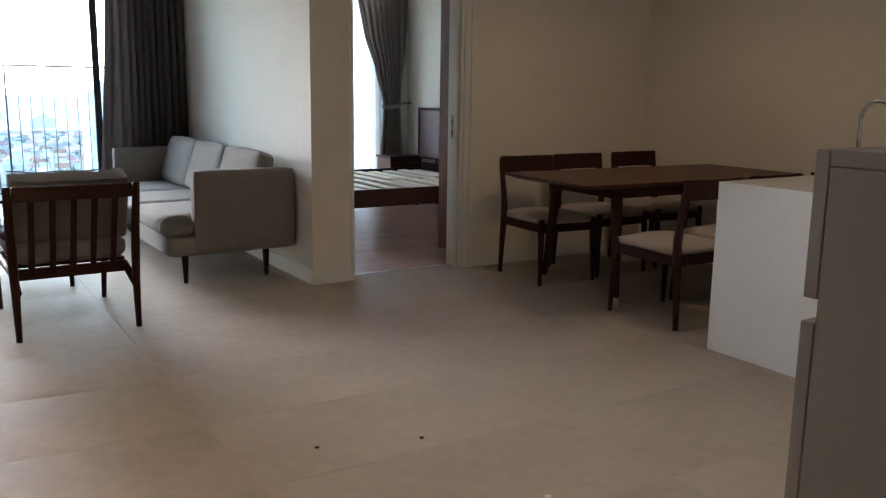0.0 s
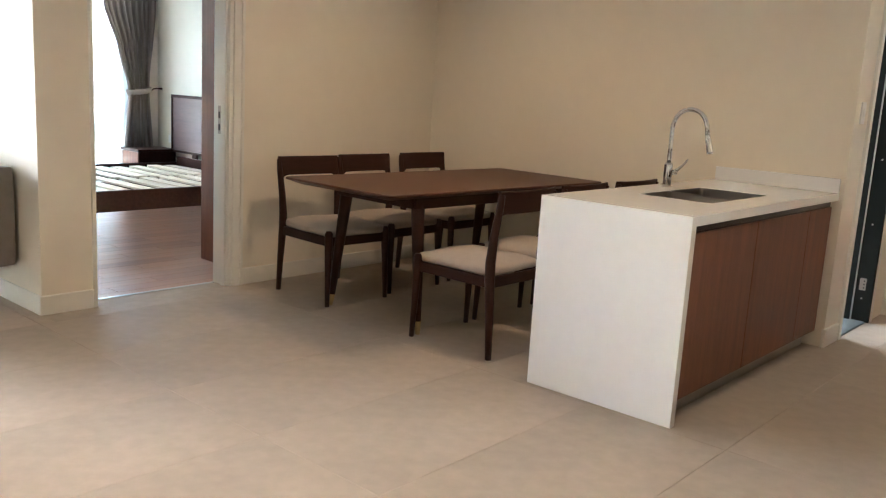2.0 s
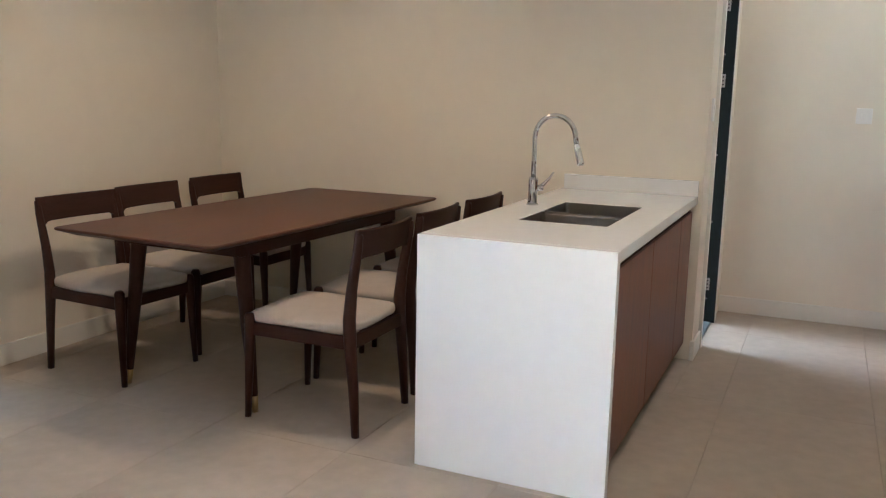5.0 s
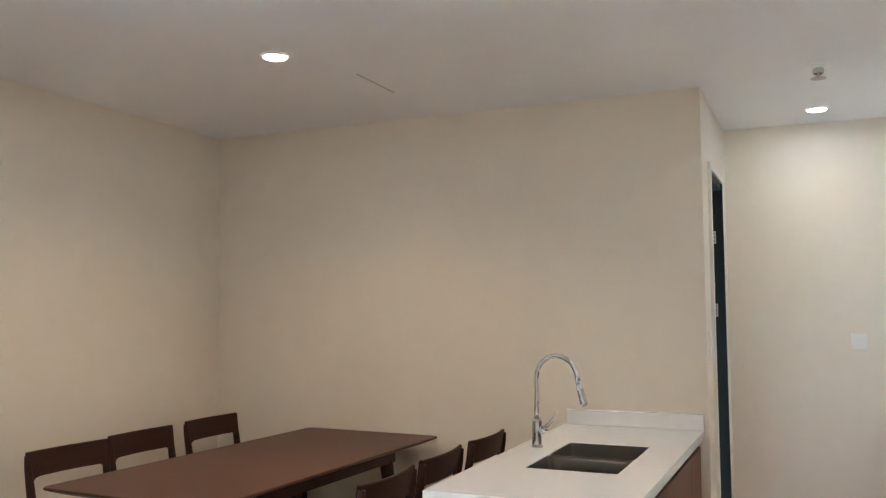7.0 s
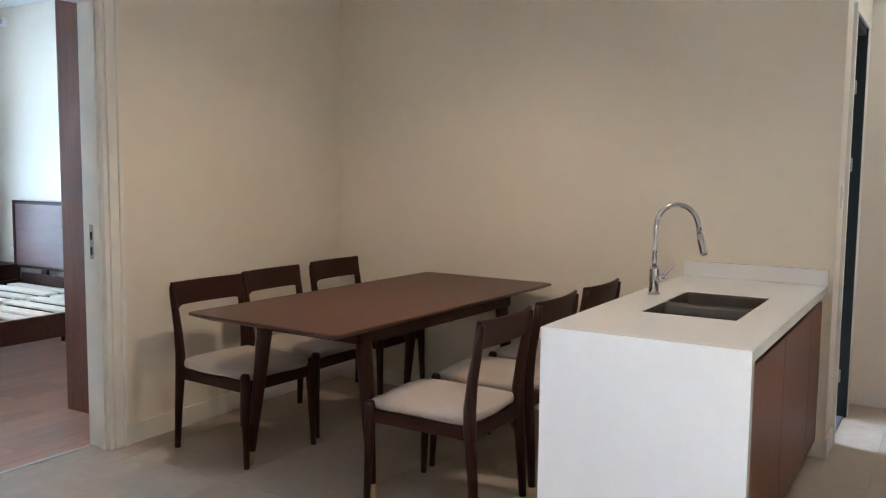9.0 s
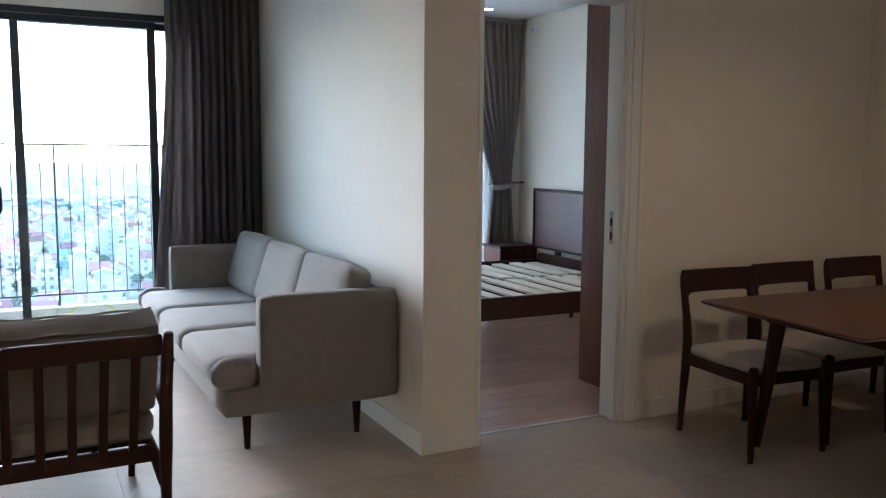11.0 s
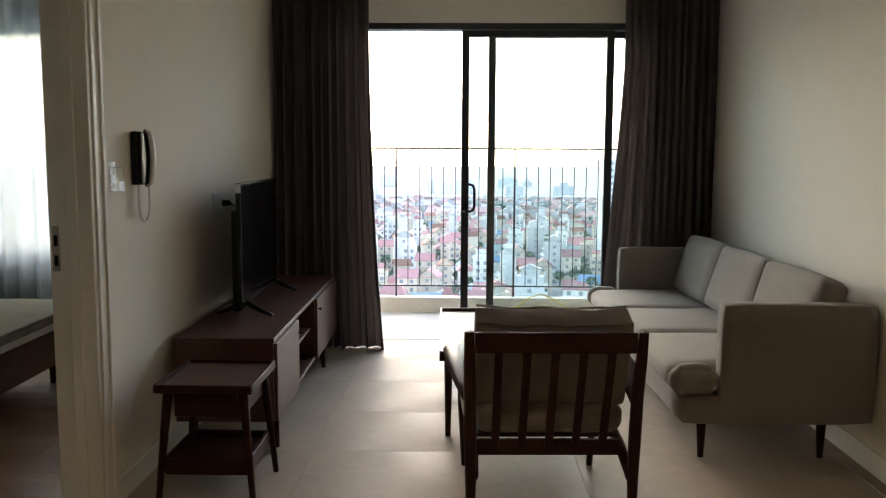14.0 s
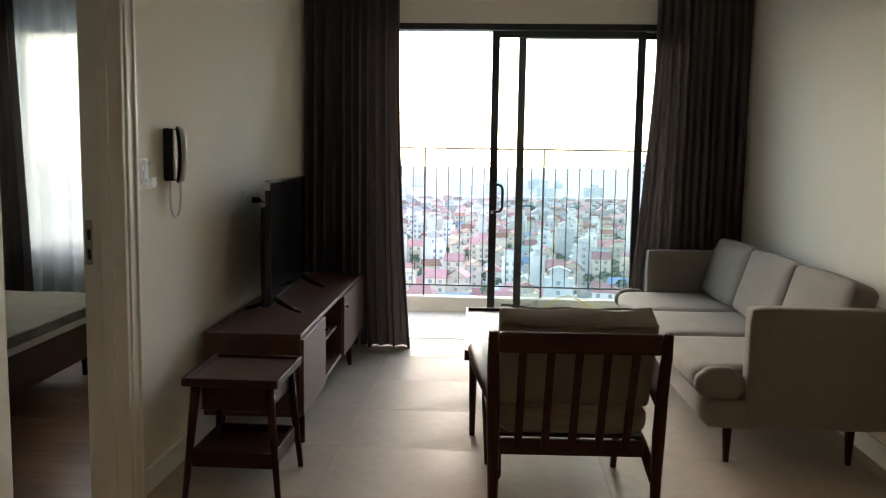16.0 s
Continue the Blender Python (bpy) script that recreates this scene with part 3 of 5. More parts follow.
cl = thing("ceiling_light", "small round lit ceiling light in the bedroom", "ceiling light", (5.1, 9.0, CEIL_BED))
part("trim_ring", lathe([(0.055, 0), (0.055, -0.006), (0.047, -0.012), (0.045, -0.002)]), M_WPLASTIC, cl, smooth=False)
part("diffuser", lathe([(0.044, -0.004), (0.044, -0.008)]), M_LAMP, cl)

# ---- dining table ----
T0X, T1X, T0Y, T1Y, TZ = 3.836, 5.706, 3.941, 4.811, 0.765
table = thing("dining_table", "long brown walnut dining table with tapered splayed legs", "table", ((T0X + T1X) / 2, (T0Y + T1Y) / 2, 0), -2.2)
hx, hy = (T1X - T0X) / 2, (T1Y - T0Y) / 2


def slab_top(hx, hy, z0, z1, corner, under):
    """Rounded-corner top with a chamfered underside."""
    bm = bmesh.new()
    outline = []
    for cx, cy, a0 in ((hx, hy, 0), (-hx, hy, 90), (-hx, -hy, 180), (hx, -hy, 270)):
        for k in range(7):
            a = radians(a0 + 15 * k)
            outline.append((math.copysign(abs(cx) - corner, cx) + corner * math.cos(a), math.copysign(abs(cy) - corner, cy) + corner * math.sin(a)))
    rings = []
    for inset, z in ((under, z0), (0.004, z1 - 0.012), (0, z1 - 0.008), (0.0, z1 - 0.003), (0.004, z1)):
        rings.append([bm.verts.new((x * (1 - inset / hx), y * (1 - inset / hy), z)) for x, y in outline])
    n = len(outline)
    for a, b in zip(rings, rings[1:]):
        for k in range(n):
            bm.faces.new((a[k], a[(k + 1) % n], b[(k + 1) % n], b[k]))
    bm.faces.new(rings[0][::-1])
    bm.faces.new(rings[-1])
    return bm


part("tabletop", slab_top(hx, hy, TZ - 0.034, TZ, 0.035, 0.06), M_TABLE, table)
for sx in (-1, 1):
    part("apron", box(sx * (hx - 0.30) - 0.011, sx * (hx - 0.30) + 0.011, -hy + 0.13, hy - 0.13, TZ - 0.1, TZ - 0.034, 0.003), M_DWOOD, table)
for sy in (-1, 1):
    part("apron", box(-hx + 0.30, hx - 0.30, sy * (hy - 0.12) - 0.011, sy * (hy - 0.12) + 0.011, TZ - 0.1, TZ - 0.034, 0.003), M_DWOODX, table)
for sx in (-1, 1):
    for sy in (-1, 1):
        top = Vector((sx * (hx - 0.345), sy * (hy - 0.15), TZ - 0.034))
        foot = Vector((sx * (hx - 0.312), sy * (hy - 0.066), 0))
        lg = part("leg", tube([foot.lerp(top, s) for s in (0.0, 0.06, 0.12, 0.5, 0.85, 1.0)], [0.013, 0.016, 0.0185, 0.029, 0.035, 0.037], 16), M_DWOODZ, table, smooth=True)
        part("ferrule", tube([foot, foot.lerp(top, 0.095)], [0.0138, 0.0182], 16), M_BRASS, lg, "brass ferrule", True)

# ---- dining chairs ----


def dining_chair():
    """Faces +y; origin under the seat's middle."""
    e = thing("dining_chair", "dark-stained wooden dining chair with a beige padded seat", "chair", group="chairs round the dining table")
    w, yb, yf = 0.215, -0.255, 0.245
    for s in (-1, 1):
        part("rear_leg", tube([(s * w, yb - 0.005, 0), (s * (w - 0.003), yb + 0.006, 0.2), (s * (w - 0.005), yb + 0.022, 0.40), (s * (w - 0.005), yb + 0.024, 0.48), (s * (w - 0.003), yb + 0.012, 0.60), (s * (w - 0.001), yb - 0.006, 0.70), (s * w, yb - 0.017, 0.76), (s * w, yb - 0.024, 0.815)],
                             [0.0145, 0.0185, 0.0235, 0.023, 0.0195, 0.0175, 0.016, 0.013], 12, 1.15), M_DWOODZ, e, smooth=True)
        part("front_leg", tube([(s * (w + 0.008), yf + 0.008, 0), (s * (w + 0.004), yf, 0.2), (s * w, yf - 0.006, 0.38), (s * w, yf - 0.006, 0.432), (s * w, yf - 0.006, 0.446)], [0.0135, 0.018, 0.0235, 0.0235, 0.016], 12), M_DWOODZ, e, smooth=True)
        part("side_rail", box(s * (w - 0.004) - 0.011, s * (w - 0.004) + 0.011, yb + 0.02, yf - 0.01, 0.355, 0.41, 0.004), M_DWOOD, e)
    part("front_rail", box(-w + 0.01, w - 0.01, yf - 0.02, yf + 0.002, 0.355, 0.41, 0.004), M_DWOODX, e)
    part("rear_rail", box(-w + 0.01, w - 0.01, yb + 0.006, yb + 0.028, 0.355, 0.41, 0.004), M_DWOODX, e)
    part("seat", cushion(-w + 0.004, w - 0.004, yb + 0.03, yf + 0.004, 0.402, 0.462, 0.018, 0.026, 9), M_SEAT, e, "beige padded cloth seat", True)
    # curved backrest, its ends running down into the posts
    bm = bmesh.new()
    n, rows = 24, []
    for i in range(n + 1):
        u = -1 + 2 * i / n
        x = u * (w + 0.009)
        yc = yb - 0.018 - 0.024 * (1 - u * u)
        drop = 0.05 * max(0, (abs(u) - 0.76) / 0.24) ** 2.2
        lo, hi = 0.718 - drop, 0.83 + 0.002 * abs(u) ** 3
        lean = 0.02
        rows.append([bm.verts.new(p) for p in ((x, yc - 0.010 + lean, lo), (x, yc + 0.010 + lean, lo), (x, yc + 0.009, hi - 0.004), (x, yc + 0.004, hi), (x, yc - 0.005, hi), (x, yc - 0.009, hi - 0.004))])
    for a, b in zip(rows, rows[1:]):
        for k in range(6):
            bm.faces.new((a[k], a[(k + 1) % 6], b[(k + 1) % 6], b[k]))
    bm.faces.new(rows[0][::-1])
    bm.faces.new(rows[-1])
    part("backrest", bm, M_DWOODX, e)
    return e


chair = dining_chair()
chair.matrix_basis = pose(4.305, 3.775, 0, 0, 0, 0)
for x, y, r in ((4.845, 3.79, 1.0), (5.41, 3.785, -1.0), (4.35, 4.98, 176.5), (4.875, 5.015, 179), (5.465, 5.03, 179)):
    copy_thing(chair, pose(x, y, 0, 0, 0, r))

# ---- kitchen island ----
IX0, IX1, IY0, IY1, IZ = 3.98, XD, 2.492, 3.20, 0.86
isl = thing("kitchen_island", "brown wood-grain sink cabinet closed by a white end panel", "cabinet", (IX0, IY0, 0))
L, Dp = IX1 - IX0, IY1 - IY0
part("carcass", box(0.042, L - 0.03, 0.045, Dp - 0.03, 0.09, 0.60, 0.002), M_CAB, isl)
part("carcass_rim", boxes((0.042, L - 0.03, 0.045, 0.06, 0.60, 0.815), (0.042, L - 0.03, Dp - 0.045, Dp - 0.03, 0.60, 0.815)), M_CAB, isl)
part("back_panel", box(0.042, L - 0.002, Dp - 0.028, Dp - 0.008, 0.0, 0.818, 0.002), M_TRIM, isl, "white painted back panel")
part("kickboard", box(0.042, L - 0.03, 0.08, 0.095, 0, 0.088, 0.002), M_STEEL, isl, "grey metal kickboard")
part("grip_channel", box(0.042, L - 0.03, 0.028, 0.043, 0.782, 0.818, 0.002), M_PLASTIC, isl, "black recessed grip channel")
for a, b in ((0.042, 0.72), (0.724, 1.40), (1.404, 1.742)):
    part("door", box(a, b, 0.018, 0.038, 0.095, 0.784, 0.002), M_CAB, isl)
top = thing("worktop", "polished white quartz worktop with waterfall end and upstand", "worktop", (IX0, IY0, 0))
s0, s1, t0, t1 = 4.492 - IX0, 5.142 - IX0, 2.65 - IY0, 3.006 - IY0
bm = bmesh.new()
rim = [[bm.verts.new((x, y, z)) for x, y in q] for z in (0.82, IZ) for q in (((0.0401, 0), (L, 0), (L, Dp), (0.0401, Dp)), ((s0, t0), (s1, t0), (s1, t1), (s0, t1)))]
for k in range(4):
    j = (k + 1) % 4
    for a, b in ((rim[0], rim[1]), (rim[2], rim[3]), (rim[0], rim[2]), (rim[1], rim[3])):
        bm.faces.new((a[k], a[j], b[j], b[k]))
part("slab", bm, M_QUARTZ, top)
part("waterfall_end", box(0, 0.04, 0, Dp, 0, IZ, 0.0012, 2), M_QUARTZ, top)
part("upstand", box(L - 0.022, L - 0.001, 0.0, Dp - 0.012, IZ, 0.937, 0.002), M_QUARTZ, top)
sink = thing("sink", "stainless steel double-bowl sink set under the worktop", "sink", (IX0, IY0, 0))


def bowl(x0, x1, y0, y1, zt, zb):
    bm = bmesh.new()
    rings = []
    for inset, z in ((0, zt), (0.004, zb + 0.03), (0.012, zb + 0.008), (0.03, zb)):
        ring = []
        for cx, cy, a0 in ((x1, y1, 0), (x0, y1, 90), (x0, y0, 180), (x1, y0, 270)):
            for k in range(5):
                a = radians(a0 + 22.5 * k)
                r = 0.022
                mx, my = (x0 + x1) / 2, (y0 + y1) / 2
                px = cx - math.copysign(r + inset, cx - mx) + r * math.cos(a)
                py = cy - math.copysign(r + inset, cy - my) + r * math.sin(a)
                ring.append(bm.verts.new((px, py, z)))
        rings.append(ring)
    n = len(rings[0])
    for a, b in zip(rings, rings[1:]):
        for k in range(n):
            bm.faces.new((a[k], a[(k + 1) % n], b[(k + 1) % n], b[k]))
    bm.faces.new(rings[-1])
    bmesh.ops.solidify(bm, geom=bm.faces[:], thickness=0.0015)
    return bm


midx = (s0 + s1) / 2 - 0.02
for a, b in ((s0 + 0.002, midx - 0.012), (midx + 0.012, s1 - 0.002)):
    bw = part("bowl", bowl(a, b, t0 + 0.002, t1 - 0.002, 0.8585, 0.66), M_STEEL, sink, smooth=False)
    part("drain", lathe([(0.035, 0.661), (0.035, 0.664), (0.02, 0.665), (0.012, 0.663)], at=((a + b) / 2, (t0 + t1) / 2, 0)), M_CHROME, bw, "round chrome drain", True)
part("divider", box(midx - 0.013, midx + 0.013, t0 + 0.003, t1 - 0.003, 0.80, 0.853, 0.004), M_STEEL, sink)
faucet = thing("faucet", "tall chrome gooseneck faucet with pull-out spray on the worktop", "faucet", (4.967, 3.108, IZ))
part("base", lathe([(0.027, 0.0), (0.027, 0.006), (0.0215, 0.012), (0.0215, 0.115), (0.017, 0.125)]), M_CHROME, faucet, smooth=False)
neck = [(0, 0, 0.12), (0, 0, 0.2), (0, 0, 0.30)] + [(0, -0.093 + 0.093 * math.cos(a), 0.30 + 0.1 * math.sin(a)) for a in [k * math.pi / 14 for k in range(1, 14)]] + [(0, -0.191, 0.275)]
part("neck", tube(neck, 0.0115, 14), M_CHROME, faucet, smooth=True)
part("spray_head", tube([(0, -0.19, 0.28), (0, -0.197, 0.255), (0, -0.212, 0.20), (0, -0.215, 0.187)], [0.0125, 0.015, 0.0165, 0.015], 14), M_CHROME, faucet, smooth=True)
part("lever", tube([(0.016, -0.014, 0.075), (0.028, -0.032, 0.085), (0.044, -0.06, 0.118), (0.052, -0.078, 0.148)], [0.012, 0.010, 0.006, 0.0045], 10), M_CHROME, faucet, smooth=True)
part("lever_hub", tube([(0.008, -0.012, 0.075), (0.026, -0.036, 0.077)], 0.014, 14), M_CHROME, faucet, smooth=True)

# ---- kitchen run and fridge along the kitchen wall ----
run = thing("base_cabinet", "brown wood-grain kitchen base units under a white worktop", "cabinet", (4.85, 0.76, 0))
part("carcass", box(0, 2.06, 0, 0.59, 0.1, 0.82, 0.002), M_CAB, run)
part("kickboard", box(0, 2.06, 0.5, 0.515, 0, 0.1, 0.002), M_STEEL, run)
for k in range(3):
    part("door", box(0.01 + 0.685 * k, 0.01 + 0.685 * k + 0.68, 0.592, 0.612, 0.105, 0.785, 0.002), M_CAB, run)
tagged(part("worktop", box(3.2, 6.92, 0.745, 1.4, 0.82, 0.86, 0.002), M_QUARTZ), "white quartz worktop along the kitchen wall", "worktop")
oven = thing("oven", "black glass-fronted built-in appliance under the worktop", "appliance", (4.22, 0.76, 0))
part("body", box(0, 0.6, 0, 0.58, 0.02, 0.815, 0.003), M_PLASTIC, oven)
part("front_glass", box(0.005, 0.595, 0.582, 0.6, 0.1, 0.8, 0.004), M_SCREEN, oven)
part("handle", tube([(0.06, 0.6, 0.72), (0.06, 0.64, 0.72), (0.54, 0.64, 0.72), (0.54, 0.6, 0.72)], 0.008, 10), M_STEEL, oven, smooth=True)
FX, FY, FZ = 1.489, 0.989, 1.221
tc_ = thing("tall_cabinet", "grey-white laminate cupboard with handleless fronts by the passage", "cabinet", (FX, 0.60, 0))
fd = FY - 0.60
part("side_panel", box(0, 0.018, 0, fd - 0.02, 0.0, FZ - 0.02, 0.001), M_FRIDGE, tc_)
part("side_panel", box(0.325, 0.343, 0, fd - 0.02, 0.0, FZ - 0.02, 0.001), M_FRIDGE, tc_)
part("top_panel", box(0, 0.343, 0, fd - 0.02, FZ - 0.0185, FZ, 0.001), M_FRIDGE, tc_)
part("inner_carcass", box(0.019, 0.324, 0.002, fd - 0.045, 0.04, FZ - 0.02, 0.001), M_FRIDGE, tc_)
part("upper_front", box(0.001, 0.342, fd - 0.018, fd, 1.048, FZ - 0.001, 0.0015), M_FRIDGE, tc_)
part("lower_front", box(0.001, 0.342, fd - 0.018, fd, 0.03, 1.02, 0.0015), M_FRIDGE, tc_)

# ---- sofa ----
SX0, SX1, SY0, SY1 = 2.085, XS - 0.03, 5.73, 8.11
sofa = thing("sofa", "grey woven three-seat sofa with slim arms on dark legs", "sofa", (SX1 + 0.01, SY0, 0), 0.9)
sd, sl = SX1 - SX0, SY1 - SY0
PF = 1.915 - SX1     # front of the seat platform
part("platform", cushion(PF, -0.06, 0.012, sl - 0.012, 0.212, 0.355, 0.004, 0.03, 10, 3, 0.002), M_SOFA, sofa, smooth=True)
part("arm", cushion(-sd, 0.0, 0.0, 0.095, 0.226, 0.762, 0.003, 0.02, 10, 4, 0.003), M_SOFA, sofa, smooth=True)
part("arm", cushion(-sd, 0.0, sl - 0.095, sl, 0.226, 0.762, 0.003, 0.02, 10, 5, 0.003), M_SOFA, sofa, smooth=True)
part("back", cushion(-0.115, 0.0, 0.05, sl - 0.05, 0.23, 0.74, 0.004, 0.03, 10, 6, 0.003), M_SOFA, sofa, smooth=True)
cw = (sl - 0.2) / 3
for k in range(3):
    a, b = 0.1 + k * cw, 0.1 + (k + 1) * cw
    part("seat_cushion", cushion(PF - 0.035, -0.16, a + 0.003, b - 0.003, 0.345, 0.472, 0.01, 0.05, 14, 10 + k, 0.004), M_SOFA, sofa, smooth=True)
    bm = cushion(-0.14, 0.0, a + 0.004, b - 0.004, 0.0, 0.385, 0.014, 0.036, 14, 20 + k, 0.004)
    bmesh.ops.rotate(bm, verts=bm.verts[:], cent=(0, 0, 0), matrix=Matrix.Rotation(radians(17), 3, "Y"))
    bmesh.ops.translate(bm, verts=bm.verts[:], vec=(-0.185, 0, 0.46))
    part("back_cushion", bm, M_SOFA, sofa, smooth=True)
part("seat_cushion_wing", cushion(PF - 0.035, -sd - 0.006, 0.008, 0.12, 0.345, 0.475, 0.012, 0.05, 12, 31), M_SOFA, sofa, smooth=True)
part("seat_cushion_wing", cushion(PF - 0.035, -sd - 0.006, sl - 0.12, sl - 0.008, 0.345, 0.475, 0.012, 0.05, 12, 32), M_SOFA, sofa, smooth=True)
for x in (PF + 0.155, -0.135):
    for y in (0.215, sl - 0.215):
        part("leg", tube([(x, y, 0), (x, y + 0.006, 0.24)], [0.014, 0.027], 12), M_DWOODZ, sofa, smooth=True)

# ---- armchair ----
arm = thing("armchair", "dark wood slat-back armchair with loose taupe cushions", "armchair", (1.281, 5.015, 0), 2.2)
AW = 0.298
for s in (-1, 1):
    part("rear_post", tube([(s * (AW - 0.004), 0.0, 0), (s * (AW - 0.004), 0.006, 0.25), (s * AW, 0.004, 0.42), (s * (AW + 0.002), -0.008, 0.56), (s * (AW + 0.006), -0.034, 0.70), (s * (AW + 0.008), -0.052, 0.792)], [0.015, 0.021, 0.024, 0.023, 0.021, 0.017], 10, 1.2), M_DWOODZ, arm, smooth=True)
    part("front_leg", tube([(s * (AW - 0.012), 0.78, 0), (s * (AW + 0.0), 0.765, 0.3), (s * (AW + 0.005), 0.755, 0.53)], [0.014, 0.02, 0.02], 10), M_DWOODZ, arm, smooth=True)
    part("armrest", tube([(s * (AW + 0.0), -0.0, 0.515), (s * (AW + 0.014), 0.12, 0.54), (s * (AW + 0.034), 0.32, 0.575), (s * (AW + 0.040), 0.56, 0.59), (s * (AW + 0.022), 0.82, 0.565)], [0.018, 0.03, 0.046, 0.05, 0.03], 12, 0.5), M_DWOOD, arm, smooth=True)
    part("side_rail", tube([(s * (AW - 0.012), 0.0, 0.25), (s * (AW - 0.02), 0.16, 0.315), (s * (AW - 0.005), 0.77, 0.35)], 0.02, 8, 1.3), M_DWOOD, arm, smooth=True)
part("top_rail", box(-AW + 0.012, AW - 0.012, -0.058, -0.030, 0.716, 0.79, 0.008, 3), M_DWOODX, arm)
part("bottom_rail", box(-AW + 0.03, AW - 0.03, 0.10, 0.126, 0.292, 0.352, 0.006, 3), M_DWOODX, arm)
part("front_rail", box(-AW + 0.012, AW - 0.012, 0.75, 0.775, 0.28, 0.34, 0.006, 3), M_DWOODX, arm)
for k in range(5):
    x = -0.2 + 0.1 * k
    bm = box(x - 0.015, x + 0.015, -0.007, 0.007, 0.0, 0.437, 0.003)
    bmesh.ops.rotate(bm, verts=bm.verts[:], cent=(0, 0, 0), matrix=Matrix.Rotation(radians(20.0), 3, "X"))
    bmesh.ops.translate(bm, verts=bm.verts[:], vec=(0, 0.108, 0.318))
    part("slat", bm, M_DWOODZ, arm)
part("seat_board", box(-AW + 0.03, AW - 0.03, 0.128, 0.75, 0.354, 0.367, 0.002), M_DWOOD, arm)
part("seat_cushion", cushion(-AW + 0.025, AW - 0.025, 0.10, 0.78, 0.368, 0.488, 0.014, 0.045, 14, 40, 0.01), M_ACUSH, arm, "taupe seat cushion", True)
bm = cushion(-AW + 0.018, AW - 0.010, 0.0, 0.14, 0.0, 0.352, 0.006, 0.02, 18, 41, 0.009)
for v in bm.verts:  # plump ears at the upper corners
    if v.co.z > 0.285:
        v.co.z += 0.012 * min(1, abs(v.co.x) / AW) ** 6 + 0.003 * math.sin(v.co.x * 31)
bmesh.ops.rotate(bm, verts=bm.verts[:], cent=(0, 0, 0), matrix=Matrix.Rotation(radians(20), 3, "X"))
bmesh.ops.translate(bm, verts=bm.verts[:], vec=(0, 0.135, 0.468))
part("back_cushion", bm, M_ACUSH, arm, "taupe back cushion with piped seam", True)
for y0, z0 in ((0.013, 0.803), (0.143, 0.842)):
    part("piping", tube([(-AW + 0.026 + 0.0278 * k, y0 + 0.003 * math.sin(k * 1.1), z0 + 0.003 * math.sin(k * 0.9) + 0.01 * abs(k / 10 - 1) ** 6) for k in range(21)], 0.0045, 6), M_ACUSH, arm, smooth=True)

# ---- coffee table ----
ct = thing("coffee_table", "low dark coffee table with a raised tray edge", "table", (0.84, 6.13, 0), 1.5)
CW, CL, CZ = 0.62, 1.2, 0.44
part("tabletop", box(0.008, CW - 0.008, 0.008, CL - 0.008, CZ - 0.03, CZ - 0.012, 0.002), M_TABLE, ct)
for a in ((0, CW, 0, 0.014), (0, CW, CL - 0.014, CL), (0, 0.014, 0.014, CL - 0.014), (CW - 0.014, CW, 0.014, CL - 0.014)):
    part("rim", box(*a, CZ - 0.045, CZ + 0.006, 0.003), M_DWOOD, ct)
part("apron", box(0.05, CW - 0.05, 0.06, CL - 0.06, CZ - 0.13, CZ - 0.031, 0.003), M_DWOOD, ct)
for x in (0.045, CW - 0.045):
    for y in (0.05, CL - 0.05):
        part("leg", tube([(x, y, 0), (x, y, CZ - 0.03)], [0.014, 0.022], 12), M_DWOODZ, ct, smooth=True)

# ---- television cabinet ----
tv = thing("tv_cabinet", "long low dark wood television cabinet with an open middle", "cabinet", (XW + 0.048, 5.858, 0), 1.2)
TW, TL, TT, TB = 0.464, 2.1, 0.558, 0.16
part("top", box(0, TW, 0, TL, TT - 0.022, TT, 0.003), M_BROWN, tv)
part("bottom", box(0, TW - 0.004, 0.0, TL, TB, TB + 0.022, 0.003), M_BROWN, tv)
part("back", box(0.0, 0.012, 0.01, TL - 0.01, TB + 0.022, TT - 0.022, 0.001), M_BROWN, tv)
for y in (0.0, 0.57, 1.21, TL - 0.022):
    part("upright", box(0.012, TW - 0.004, y, y + 0.022, TB + 0.022, TT - 0.022, 0.002), M_BROWN, tv)
part("shelf", box(0.012, TW - 0.03, 0.592, 1.21, 0.345, 0.362, 0.002), M_BROWN, tv)
for a, b in ((0.006, 0.58), (1.22, TL - 0.006)):
    d = part("door", box(TW - 0.004, TW + 0.014, a, b, TB + 0.004, TT - 0.024, 0.003), M_BROWN, tv)
    ky = b - 0.03 if a < 0.1 else a + 0.03
    part("knob", lathe([(0.004, 0), (0.004, 0.012), (0.010, 0.016), (0.008, 0.022)], 12), M_DWOODZ, d).matrix_basis = pose(TW + 0.012, ky, 0.47, 0, 90, 0)
for x in (0.05, TW - 0.03):
    for y in (0.12, 1.66):
        part("leg", tube([(x + (0.012 if x > 0.2 else -0.01), y, 0), (x, y, TB)], [0.013, 0.024], 12), M_DWOODZ, tv, smooth=True)

# ---- television ----
tele = thing("television", "black flat television on two splayed feet", "television", (-0.19, 6.31, TT), 3.6)
VW, V0, V1 = 1.11, 0.055, 0.7
part("back_shell", cushion(-0.055, -0.012, 0.06, VW - 0.06, V0 + 0.02, V1 - 0.14, 0.004, 0.015, 6, 50, 0), M_PLASTIC, tele, smooth=True)
part("panel", box(-0.014, 0.012, 0, VW, V0, V1, 0.004), M_PLASTIC, tele)
part("screen", box(0.0118, 0.0135, 0.012, VW - 0.012, V0 + 0.022, V1 - 0.012), M_SCREEN, tele, "dark switched-off screen")
